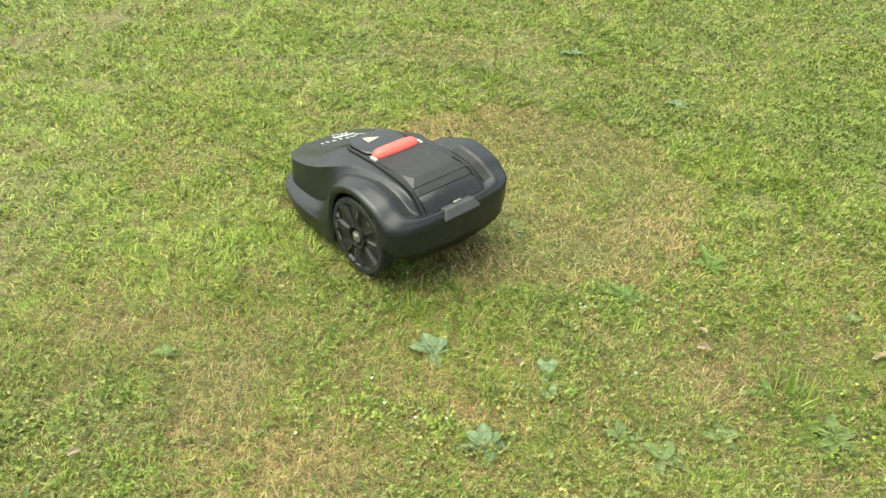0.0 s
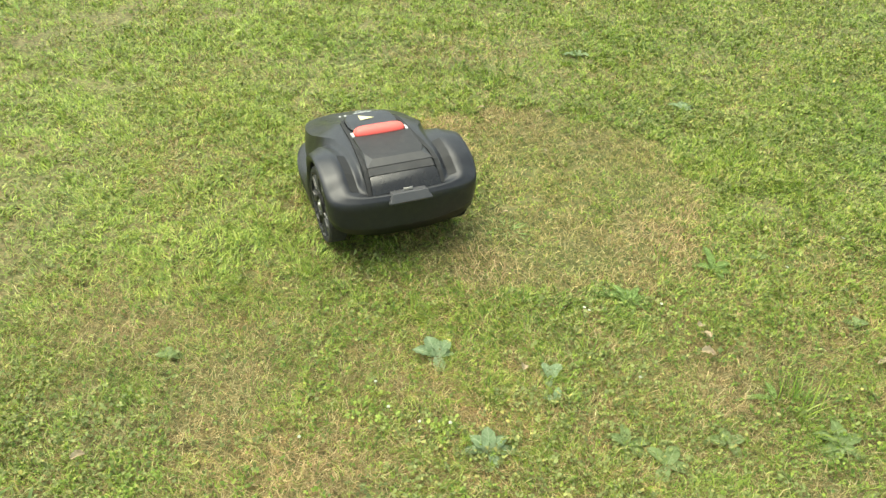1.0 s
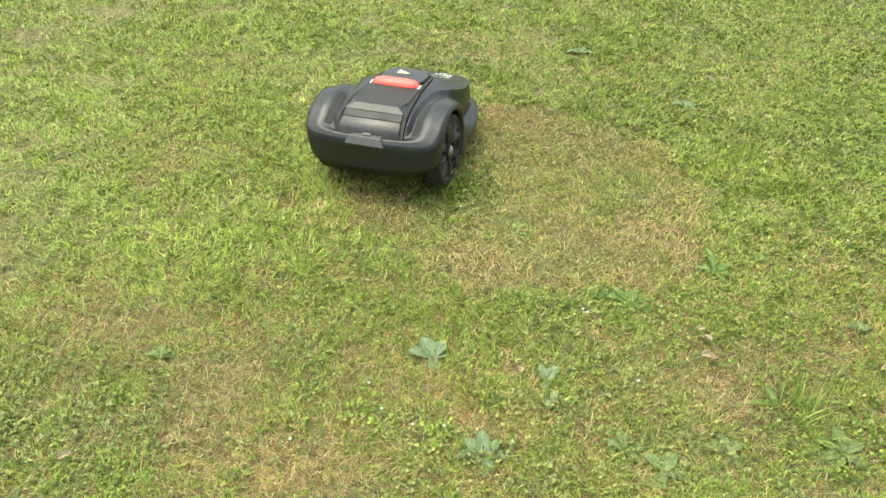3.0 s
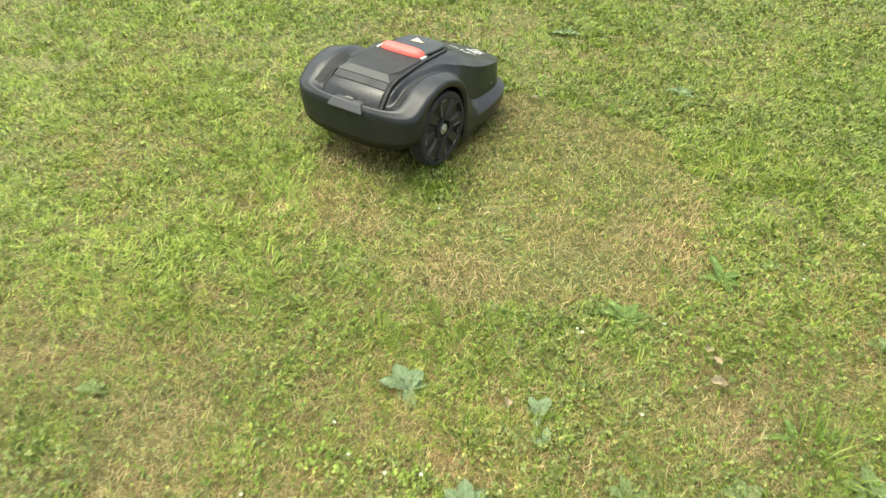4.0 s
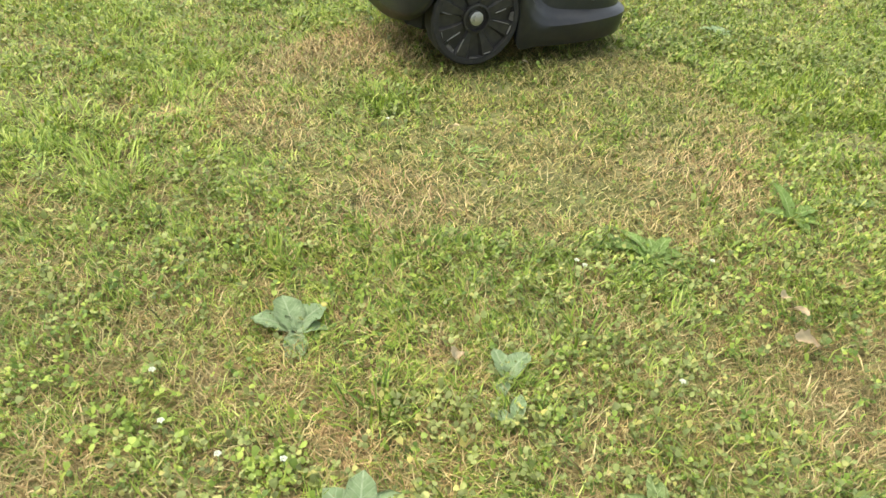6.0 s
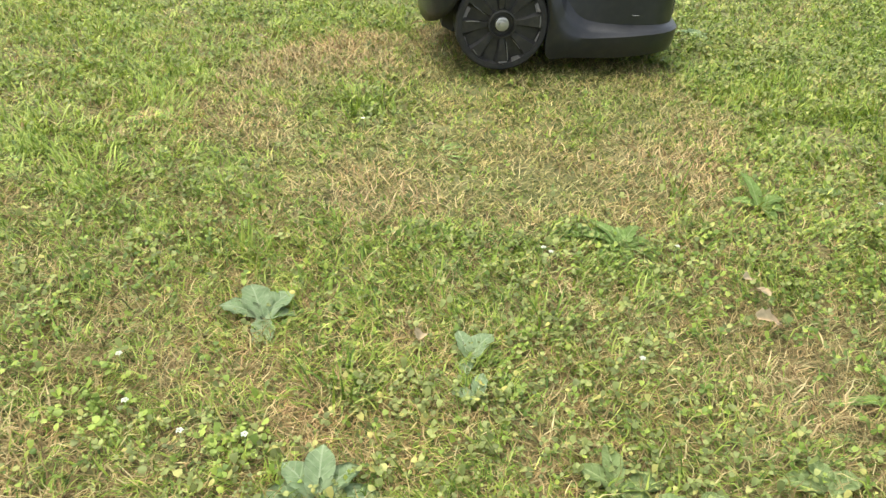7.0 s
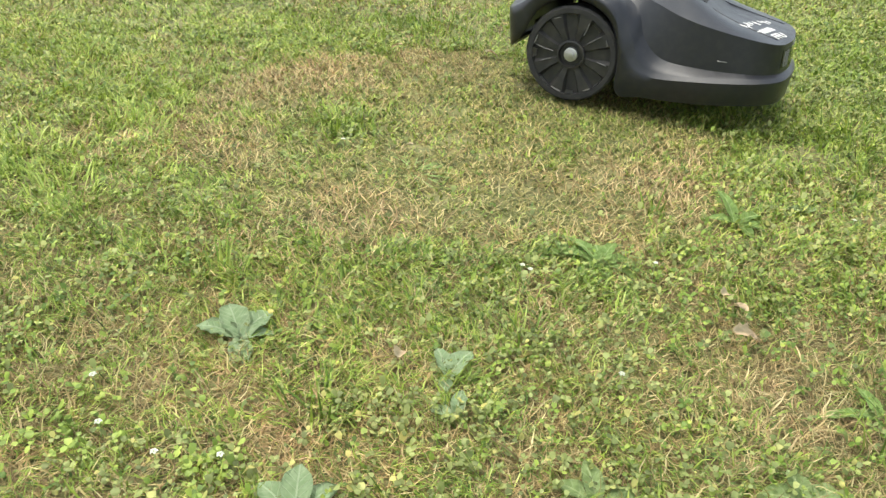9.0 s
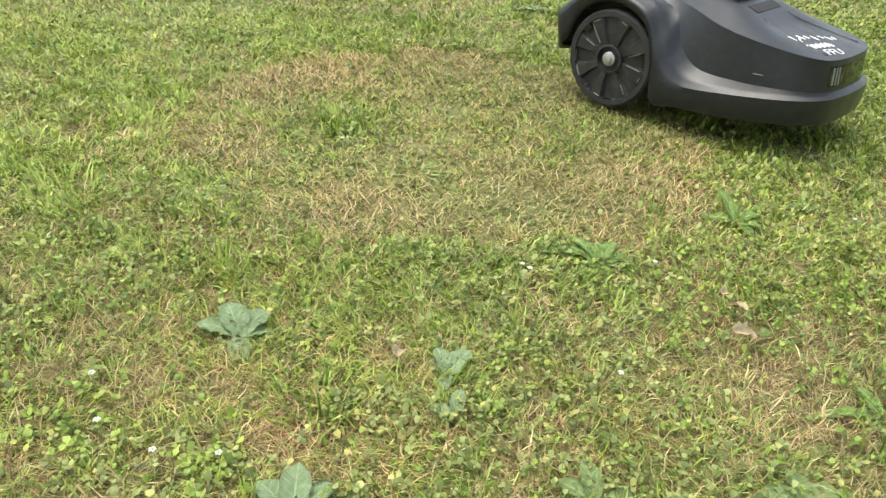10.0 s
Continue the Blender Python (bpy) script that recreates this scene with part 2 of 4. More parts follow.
# bare or straw-covered spots: x, y, radius, strength
BARE = [(-.25, .74, .12, 1.0), (.60, 1.02, .11, 1.0), (-.58, 2.27, .08, .5), (-.96, 1.86, .16, .5), (1.0, 2.44, .07, .6), (-.70, 1.08, .06, .6), (.98, 1.52, .20, .5),
        (.04, .90, .06, .8), (-.05, 1.0, .05, .7), (.33, 1.15, .06, .7), (.15, 1.02, .05, .5), (.42, .83, .06, .5), (-.45, .95, .07, .5), (1.1, 1.9, .12, .4), (-.2, 2.75, .2, .35)]
RUST = [(-.33, 1.63, .10, .6), (-.16, 2.07, .12, .6), (.58, 1.60, .10, .5), (-.10, 1.26, .06, .5), (.06, 1.39, .10, .5), (.62, 1.65, .08, .6), (-.25, .74, .10, .9), (.60, 1.02, .07, .8),
        (.04, .90, .05, .7), (-.05, 1.0, .04, .6), (.33, 1.15, .05, .6), (-.70, 1.08, .05, .5)]
LUSH = [(-.55, 1.45, .28, .15), (-.45, 1.85, .14, .2), (.35, 2.55, .30, .5), (-1.37, 2.58, .2, .7), (.95, 1.85, .22, .6), (.05, 1.17, .16, .6), (.30, 1.20, .18, .5), (-.02, 1.77, .10, 1.0)]


def spots(x, y, table):
    out = np.zeros_like(x)
    wob = 1 + 0.8 * (drift(x, y, 0.06) - 0.5)
    for cx, cy, r, *k in table:
        out = np.maximum(out, (k[0] if k else 1.0) * np.exp(-((x - cx) ** 2 + (y - cy) ** 2) / (r * wob) ** 2))
    return out


def ring_radius(x, y):
    return np.sqrt(((x - 0.17) / 0.52) ** 2 + ((y - 1.82) / 0.52) ** 2)


def mown(x, y):
    """How far a spot lies inside the freshly mown ring: 1 inside, 0 outside."""
    r = ring_radius(x, y) + 0.22 * (drift(x, y, 0.13) - 0.5) + 0.15 * (drift(x, y, 0.05) - 0.5)
    island = np.exp(-(((x + 0.03) / 0.08) ** 2 + ((y - 1.77) / 0.11) ** 2))
    return np.clip((1.06 - r) / 0.10, 0, 1) * (1 - 0.75 * island)


def scatter(per_m2, x0, x1, y0, y1):
    n = int(per_m2 * (x1 - x0) * (y1 - y0))
    return RNG.uniform(x0, x1, n), RNG.uniform(y0, y1, n)


def field(near, far):
    """Spots over the lawn, thinner with distance."""
    spans = [scatter(near * 1.25, -1.05, 1.10, 0.5, 1.4), scatter(far, -1.45, -1.05, 0.5, 1.4), scatter(far, 1.10, 1.35, 0.5, 1.4), scatter(near * 0.8, -1.2, 1.4, 1.4, 2.4),
             scatter(far, -2.0, -1.2, 1.4, 2.4), scatter(far, 1.4, 1.9, 1.4, 2.4), scatter(far, -2.3, 2.0, 2.4, 3.2), scatter(far * 0.8, -2.8, 2.6, 3.2, 4.6)]
    return np.concatenate([p[0] for p in spans]), np.concatenate([p[1] for p in spans])


def blades(name, x, y, length, width, lean, mat, label, curl=0.6, comb=0.0, swirl=None):
    """comb: how far the blades of a tuft lean the same way; swirl: a direction for each blade, to lie along."""
    n = len(x)
    az = RNG.uniform(0, 2 * np.pi, n)
    if comb:
        az = az * (1 - comb) + comb * 4 * np.pi * drift(x + 5, y + 8, 0.045)
    if swirl is not None:
        az = swirl + 0.95 * RNG.standard_normal(n) + np.pi * RNG.integers(0, 2, n)
    dx, dy = np.cos(az), np.sin(az)
    px, py = -dy, dx
    base = np.stack([x, y, ground_height(x, y) - 0.004], 1)
    along = lambda s, k: base + np.stack([dx * s * length * np.sin(lean * k), dy * s * length * np.sin(lean * k), s * length * np.cos(lean * k)], 1)
    mid = along(0.55, 1.0)
    tip_lean = np.minimum(lean * (1 + curl), 1.5)
    bend = az + RNG.uniform(-1.1, 1.1, n)
    tip = mid + np.stack([np.cos(bend) * 0.5 * length * np.sin(tip_lean), np.sin(bend) * 0.5 * length * np.sin(tip_lean), 0.5 * length * np.cos(tip_lean)], 1)
    side = np.stack([px, py, 0 * px], 1) * (width / 2)[:, None]
    v = np.stack([base - side, base + side, mid - side * 0.85, mid + side * 0.85, tip], 1).reshape(-1, 3)
    o = np.arange(n)[:, None] * 5
    f = np.concatenate([o + np.array([0, 1, 3]), o + np.array([0, 3, 2]), o + np.array([2, 3, 4])], 0)
    return bulk(name, v, f, mat, label)


def tuftiness(x, y):
    """0 in the gaps between tufts, 1 in their middle."""
    return np.clip(0.5 + 2.2 * (0.6 * drift(x + 3, y + 6, 0.022) + 0.4 * drift(x + 9, y + 1, 0.05) - 0.5), 0, 1)


def build_grass():
    x, y = field(68000, 32000)
    m, bare, lush = mown(x, y), spots(x, y, BARE), spots(x, y, LUSH)
    patch, clump = drift(x, y, 0.35) * 0.5 + drift(x, y, 0.11) * 0.5, tuftiness(x, y)
    keep = RNG.random(len(x)) < (1 - 0.5 * m) * (1 - 0.85 * bare) * (0.22 + 0.78 * clump) * 1.15 * np.clip((patch - 0.10) * 1.7 + 0.4 * lush + 0.25 * np.clip(x - 0.4, 0, 1), 0, 1) * (1 - 0.28 * np.clip((1.4 - y) * 4, 0, 1))
    x, y, m, patch, lush, clump = x[keep], y[keep], m[keep], patch[keep], lush[keep], clump[keep]
    n = len(x)
    far = np.clip((y - 2.2) / 2, 0, 1)
    near = np.clip((1.5 - y) / 0.4, 0, 1)
    length = (0.009 + 0.015 * RNG.random(n) + 0.014 * clump * RNG.random(n) + 0.010 * patch * RNG.random(n) + 0.020 * lush * RNG.random(n)) * (1 - 0.4 * m)
    width = (0.0018 + 0.0030 * RNG.random(n) ** 2 + 0.0007 * lush + 0.0018 * far) * (1 - 0.42 * near)
    lean = RNG.uniform(0.45, 1.45, n)
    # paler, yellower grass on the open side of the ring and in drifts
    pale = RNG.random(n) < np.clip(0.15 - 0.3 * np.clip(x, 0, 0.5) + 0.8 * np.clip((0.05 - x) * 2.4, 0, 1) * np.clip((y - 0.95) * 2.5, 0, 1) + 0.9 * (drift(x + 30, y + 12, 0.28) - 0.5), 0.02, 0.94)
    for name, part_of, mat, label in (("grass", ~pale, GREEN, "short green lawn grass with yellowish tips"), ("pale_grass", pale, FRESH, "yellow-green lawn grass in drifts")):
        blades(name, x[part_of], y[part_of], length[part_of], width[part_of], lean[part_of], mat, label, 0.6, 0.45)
    # long thin blades that arch over the rest
    x, y = scatter(5600, -1.2, 1.3, 0.55, 2.6)
    keep = RNG.random(len(x)) < (1 - 0.93 * mown(x, y)) * (1 - 0.8 * spots(x, y, BARE)) * (0.25 + 0.75 * tuftiness(x, y))
    x, y = x[keep], y[keep]
    n = len(x)
    kind = RNG.random(n) < 0.25 + 0.4 * np.clip((1.5 - y) * 3, 0, 1)
    for name, some, mat, label in (("long_grass", ~kind, GREEN, "thin long green blades arching over the lawn"), ("long_dull_grass", kind, CLIPPING, "thin long olive and straw blades arching over the lawn")):
        q = some.sum()
        blades(name, x[some], y[some], 0.022 + 0.028 * RNG.random(q), 0.0010 + 0.0011 * RNG.random(q), RNG.uniform(0.5, 1.25, q), mat, label, 0.7)
    # dead and cut blades, lying
    x, y = field(46000, 18000)
    m, bare, lush = mown(x, y), spots(x, y, BARE), spots(x, y, LUSH)
    patch = drift(x + 7, y + 3, 0.3) * 0.5 + drift(x + 2, y, 0.08) * 0.5
    keep = RNG.random(len(x)) < np.clip(0.27 + 0.41 * np.clip((1.4 - y) * 3, 0, 1) - 0.14 * np.clip((-0.1 - x) * 2, 0, 1) * (y > 1.35) + 0.12 * np.clip((x - 0.2) * 3, 0, 1) * (y < 1.3) - 0.12 * m + 0.6 * bare + 1.5 * np.clip(patch - 0.45, 0, 1) - 0.3 * lush - 0.30 * np.clip((x - 0.45) * 2, 0, 1) * (y > 1.5), 0.08, 1)
    x, y = x[keep], y[keep]
    n = len(x)
    far = np.clip((y - 2.2) / 2, 0, 1)
    blades("dry_grass", x, y, 0.010 + 0.026 * RNG.random(n), (0.0012 + 0.0014 * RNG.random(n) + 0.0012 * far) * (1 - 0.3 * np.clip((1.5 - y) / 0.4, 0, 1)), RNG.uniform(0.8, 1.52, n), STRAW,
           "dry tan dead grass lying in the lawn", 0.1)
    # the mown ring: clippings swept round it, heaped in low swaths
    x, y = scatter(62000, -0.6, 0.85, 1.15, 2.5)
    m, rust = mown(x, y), np.maximum(spots(x, y, RUST), 0.55 * np.exp(-((ring_radius(x, y) - 0.86) / 0.13) ** 2) * np.clip((0.25 - x) * 2.5, 0, 1) * np.clip((y - 1.5) * 3, 0, 1) * (0.3 + 1.2 * drift(x, y, 0.1)))
    heap = np.clip(0.15 + 1.5 * (0.55 * drift(x + 17, y * 2 + 4, 0.07) + 0.45 * drift(x, y + 21, 0.028) - 0.2), 0, 1)
    roll, swirl = RNG.random(len(x)), np.arctan2(y - 1.82, x - 0.17) + np.pi / 2
    keep = roll < m * (1 - 0.6 * rust) * heap
    n = keep.sum()
    blades("grass_clippings", x[keep], y[keep], 0.009 + 0.015 * RNG.random(n), 0.0012 + 0.0015 * RNG.random(n), RNG.uniform(0.85, 1.45, n), CLIPPING,
           "olive and tan fresh clippings on the mown ring", 0.2, swirl=swirl[keep])
    keep = roll < 0.75 * rust
    n = keep.sum()
    blades("rusty_grass", x[keep], y[keep], 0.014 + 0.020 * RNG.random(n), 0.0014 + 0.0014 * RNG.random(n), RNG.uniform(0.7, 1.5, n), RUSTY,
           "reddish dead grass stubble in bare spots", 0.1)
    x, y = scatter(16000, -0.8, 0.85, 0.6, 1.15)
    keep = RNG.random(len(x)) < 1.3 * spots(x, y, RUST)
    n = keep.sum()
    blades("rusty_grass", x[keep], y[keep], 0.014 + 0.020 * RNG.random(n), 0.0012 + 0.0012 * RNG.random(n), RNG.uniform(0.7, 1.5, n), RUSTY,
           "reddish dead grass stubble in bare spots", 0.1)


def leaflets(name, x, y, chance, h, size, mat, label):
    """Small leaves on short stalks, singly or in threes."""
    keep = RNG.random(len(x)) < chance
    x, y, h, size = x[keep], y[keep], h[keep], size[keep]
    n = len(x)
    turn = RNG.uniform(0, 2 * np.pi, n)
    lobes = RNG.random(n)
    vs, fs, base = [], [], 0
    ring = np.array([(0.0, 0.0), (0.42, -0.52), (1.0, -0.56), (1.18, 0.0), (1.0, 0.56), (0.42, 0.52)])
    for k in range(3):
        some = np.ones(n, bool) if k == 0 else lobes > 0.35
        q = some.sum()
        a = (turn + k * 2.094 + RNG.uniform(-0.3, 0.3, n))[some]
        tilt = RNG.uniform(-1.0, 1.0, q)
        p = ring[None] * (size * np.where(lobes > 0.35, 1, 1.2))[some][:, None, None]
        vx = x[some][:, None] + p[..., 0] * np.cos(a)[:, None] - p[..., 1] * np.sin(a)[:, None]
        vy = y[some][:, None] + p[..., 0] * np.sin(a)[:, None] + p[..., 1] * np.cos(a)[:, None]
        vz = (ground_height(x, y) + h)[some][:, None] + p[..., 0] * np.tan(tilt)[:, None] + np.abs(p[..., 1]) * RNG.uniform(0.1, 0.7, q)[:, None]
        vs.append(np.stack([vx, vy, vz], -1).reshape(-1, 3))
        o = base + np.arange(q)[:, None] * 6
        base += q * 6
        fs += [o + np.array(t) for t in ((0, 1, 5), (1, 2, 5), (2, 4, 5), (2, 3, 4))]
    bulk(name, np.concatenate(vs), np.concatenate(fs), mat, label)


def build_outer_grass():
    """Coarser clumps where the lawn goes on around."""
    x, y = scatter(1500, -6.0, 6.0, -4.0, 9.0)
    rim = 0.25 * (drift(x, y, 0.2) - 0.5)
    inner = (x > -1.0 - 0.35 * np.clip(y, 0, 5) + rim) & (x < 1.0 + 0.35 * np.clip(y, 0, 5) + rim) & (y > 0.55 + rim) & (y < 4.5 + rim)
    x, y = x[~inner], y[~inner]
    n = len(x)
    kind = RNG.random(n)
    for name, some, mat, label in (("lawn_grass", kind < 0.76, GREEN, "short green grass of the surrounding lawn"), ("pale_lawn_grass", (kind >= 0.76) & (kind < 0.88), FRESH, "yellow-green grass of the surrounding lawn"),
                                   ("dry_lawn_grass", kind >= 0.88, STRAW, "dry dead grass of the surrounding lawn")):
        q = some.sum()
        blades(name, x[some], y[some], 0.03 + 0.03 * RNG.random(q), 0.008 + 0.007 * RNG.random(q), RNG.uniform(0.6, 1.3, q), mat, label)


def grassy(x, y):
    """The stretch of pure grass before the ring, with hardly any broad leaves."""
    return np.exp(-((x + 0.55) / 0.38) ** 2 - ((y - 1.42) / 0.34) ** 2)


def build_clover():
    x, y = field(10500, 3200)
    m, bare, lush = mown(x, y), spots(x, y, BARE), spots(x, y, LUSH)
    patch = drift(x + 4, y + 9, 0.24) * 0.5 + drift(x + 1, y + 5, 0.09) * 0.5
    far = np.clip((y - 1.3) / 1.6, 0, 1)
    leaflets("clover", x, y, np.clip((patch - 0.45) * 2.4, 0.12, 0.6) * (1 - 0.9 * m) * (1 - 0.9 * bare) * (1 - 0.3 * lush) * (1 - 0.7 * grassy(x, y)), 0.004 + 0.012 * RNG.random(len(x)),
             0.0025 + 0.0033 * RNG.random(len(x)) ** 1.5 + 0.0026 * far, CLOVER, "low bright green clover growing through the lawn")
    x, y = field(13000, 5000)
    m, bare = mown(x, y), spots(x, y, BARE)
    patch = drift(x + 14, y + 2, 0.3) * 0.5 + drift(x + 11, y + 7, 0.08) * 0.5
    leaflets("ground_ivy", x, y, np.clip((patch - 0.36) * 1.3 + 0.3 * np.clip((x - 0.45) * 2, 0, 1) * (y > 1.4) + 0.17 * np.clip((x + 0.15) * 3, 0, 1) * (y < 1.5), 0.1, 0.9) * (1 - 0.85 * m) * (1 - 0.9 * bare) * (1 - 0.8 * grassy(x, y)), 0.004 + 0.012 * RNG.random(len(x)),
             0.0022 + 0.0042 * RNG.random(len(x)) ** 2 + 0.0022 * np.clip((y - 1.3) / 1.6, 0, 1), IVY, "dull green small-leaved ground cover in the lawn")


build_grass()
build_outer_grass()
build_clover()


# ---- weeds, litter, flowers ----
def leaf_mesh(length, width, arch, cup, teeth=0.0, shape=1.0, seed=0):
    """One leaf along +x from its stalk: pointed or blunt, arched, cupped along the midrib."""
    rnd = random.Random(seed)
    bm = bmesh.new()
    rows = []
    nx = 8
    for i in range(nx + 1):
        u = i / nx
        w = width / 2 * (math.sin(math.pi * min(1, 0.08 + 0.92 * u ** shape)) ** 0.75 + 0.04)
        if teeth and i % 2:
            w *= 1 - teeth
        x = length * math.sin(arch * u) / arch
        z = length * (1 - math.cos(arch * u)) / arch
        wav = rnd.uniform(-1, 1) * 0.10 * width
        rows.append([bm.verts.new((x + rnd.uniform(-1, 1) * 0.02 * length, s * w * rnd.uniform(0.9, 1.08), -z + abs(s) * cup * w + (wav * s if s else 0))) for s in (-1, -0.5, 0, 0.5, 1)])
    for a, b in zip(rows, rows[1:]):
        for k in range(4):
            bm.faces.new((a[k], a[k + 1], b[k + 1], b[k]))
    bmesh.ops.solidify(bm, geom=bm.faces[:], thickness=0.0004)
    return bm


def weed(x, y, leaves, mat, label, shape=1.0, teeth=0.0, group="weeds in the lawn", category="weed", name="broadleaf_weed"):
    """A rosette. leaves: azimuth, length, width, lift above the ground in degrees."""
    top = tagged(new(name), label, category, group)
    top.location = (x, y, float(ground_height(np.array(x), np.array(y))) - 0.004)
    for k, (az, length, width, lift) in enumerate(leaves):
        ob = part("leaf", leaf_mesh(length, width * 0.85, 0.9, 0.35, teeth, shape, k + int(abs(x) * 1000)), mat, top)
        ob.matrix_basis = Matrix.Rotation(radians(az), 4, "Z") @ Matrix.Translation((0.002, 0, 0.008)) @ Matrix.Rotation(radians(-0.7 * lift), 4, "Y")
    return top


weed(-.045, 1.065, [(165, .060, .034, 40), (118, .062, .042, 50), (62, .056, .040, 45), (20, .040, .026, 35), (-75, .048, .034, 12)], WEED, "pale blue-green broadleaf weed with five leaves", 1.1, 0.06)
weed(.074, .808, [(140, .052, .034, 48), (95, .056, .036, 55), (50, .052, .034, 45), (10, .064, .028, 25), (175, .056, .028, 25), (-60, .036, .024, 20)], WEED, "large pale green broadleaf weed rosette", 1.1, 0.08)
weed(.42, 1.30, [(160, .075, .024, 35), (125, .070, .026, 45), (60, .060, .026, 50), (20, .062, .028, 30), (-25, .060, .024, 22), (-80, .045, .022, 20), (-150, .058, .024, 18), (95, .040, .022, 60)],
     WEED_DARK, "green dandelion-like weed with long toothed leaves", 0.8, 0.22)
weed(.372, 1.315, [(170, .048, .020, 30), (110, .040, .020, 45), (40, .045, .020, 35)], WEED_DARK, "small green toothed weed beside a larger one", 0.9, 0.15)
weed(.66, 1.445, [(105, .075, .026, 70), (30, .062, .028, 40), (-15, .050, .028, 28), (-60, .042, .026, 20), (160, .045, .024, 35)], WEED_DARK, "green weed with one upright leaf", 1.0, 0.08)
weed(.795, 1.50, [(30, .040, .022, 35), (150, .036, .022, 30), (90, .034, .020, 50)], WEED_SOFT, "small pale green weed in the lawn", 1.1)
weed(.772, 2.40, [(40, .055, .036, 35), (150, .060, .036, 35), (95, .050, .034, 45), (-40, .045, .030, 25)], WEED, "pale green weed in the far lawn", 1.1)
weed(.425, 2.84, [(10, .060, .034, 30), (170, .065, .034, 30), (80, .050, .034, 45)], WEED, "pale green weed in the far lawn", 1.1)
weed(.35, .842, [(150, .044, .024, 45), (100, .050, .024, 55), (20, .060, .026, 22), (-35, .050, .026, 15)], WEED_SOFT, "pale green low weed with spread leaves", 1.1)
weed(.42, .80, [(60, .055, .032, 40), (130, .052, .030, 40), (-10, .056, .030, 20), (-120, .050, .030, 15)], WEED_SOFT, "pale green low weed with spread leaves", 1.1)
weed(.555, .865, [(100, .040, .026, 50), (30, .046, .028, 35), (165, .044, .028, 35), (-50, .036, .026, 15)], WEED_SOFT, "pale green low weed in short grass", 1.1)
weed(.79, .885, [(90, .065, .034, 45), (150, .060, .030, 35), (30, .065, .032, 30), (-40, .060, .030, 18), (-130, .055, .030, 18), (200, .050, .028, 25)], WEED_SOFT, "broad pale green weed clump", 1.0, 0.1)
weed(.205, 1.015, [(110, .042, .022, 55), (55, .048, .030, 50), (-100, .024, .018, 15)], WEED, "two-leaved pale green weed in straw", 1.1)
weed(.215, .95, [(80, .036, .020, 55), (160, .028, .020, 35)], WEED, "small pale green weed in the lawn", 1.1)
weed(-.64, 1.01, [(170, .030, .022, 35), (95, .030, .022, 45), (10, .034, .022, 25), (35, .03, .02, 35)], WEED_SOFT, "small round-leaved weed in short grass", 1.2)
weed(.69, 1.0, [(175, .075, .018, 20), (100, .05, .018, 45)], WEED_DARK, "weed with a long narrow leaf", 0.9)
weed(.96, 1.25, [(30, .040, .022, 35), (150, .036, .022, 30), (90, .034, .020, 50)], WEED_SOFT, "small pale green weed in the lawn", 1.1)
for cx, cy in ((-.165, .885), (-.02, .862)):
    x, y = cx + 0.024 * RNG.standard_normal(40), cy + 0.018 * RNG.standard_normal(40)
    leaflets("sprout_patch", x, y, 1.0, 0.006 + 0.012 * RNG.random(40), 0.0032 + 0.0036 * RNG.random(40), SPROUT, "bright green patch of small sprouting leaves")



def dry_leaf(x, y, size, az, label, curl=0.9):
    bm = leaf_mesh(size, size * 0.55, curl, 0.5, 0.15, 1.0, int(size * 1e5))
    ob = tagged(part("dry_leaf", bm, DRY_LEAF), label, "dry leaf", "fallen leaves")
    ob.matrix_basis = Matrix.Translation((x, y, 0.027)) @ Matrix.Rotation(radians(az), 4, "Z") @ Matrix.Rotation(radians(8), 4, "X")


for x, y, size, az, label in ((.26, 2.27, .042, 20, "curled tan dry leaf on the mown edge"), (.045, 2.28, .034, 160, "small tan dry leaf on the mown edge"), (-.315, 2.065, .030, 70, "reddish tan dry leaf in grass"),
                              (-.713, .712, .032, 60, "pale tan dry leaf lying in clover"), (.553, 1.112, .046, 10, "pale grey-tan dry leaf lying flat"), (.583, 1.160, .036, 110, "torn tan dry leaf in grass"),
                              (.562, 1.195, .030, 40, "torn tan dry leaf in grass"), (.147, 1.018, .032, 80, "pinkish tan dry leaf standing on edge"), (1.0, 1.12, .05, 170, "long grey dry leaf in grass"), (.24, 2.0, .016, 0, "tiny pale leaf scrap on clippings"),
                              (.12, 1.63, .022, 170, "pale leaf scrap on clippings")):
    dry_leaf(x, y, size, az, label)


def flower(x, y):
    top = tagged(new("small_flower"), "tiny white flower in the lawn", "flower", "white flowers in the lawn")
    top.location = (x, y, 0.024)
    for k in range(5):
        ob = part("petal", leaf_mesh(.0042, .0036, 0.6, 0.3, 0, 1.2, k), PETAL, top)
        ob.matrix_basis = Matrix.Rotation(radians(72 * k + 20), 4, "Z") @ Matrix.Rotation(radians(-25), 4, "Y")
    stem = bmesh.new()
    bmesh.ops.create_cone(stem, segments=6, radius1=.0006, radius2=.0005, depth=.026, matrix=Matrix.Translation((0, 0, -.012)))
    part("stem", stem, WEED_DARK, top, "thin green stem")


for x, y in ((-.135, .891), (-.068, .858), (-.006, .860), (-.17, .958), (.30, 1.24), (.31, 1.23), (.49, 1.27), (-.01, 1.64), (-.30, .80), (.85, 1.45), (1.05, 1.6), (.40, 1.02)):
    flower(x, y)


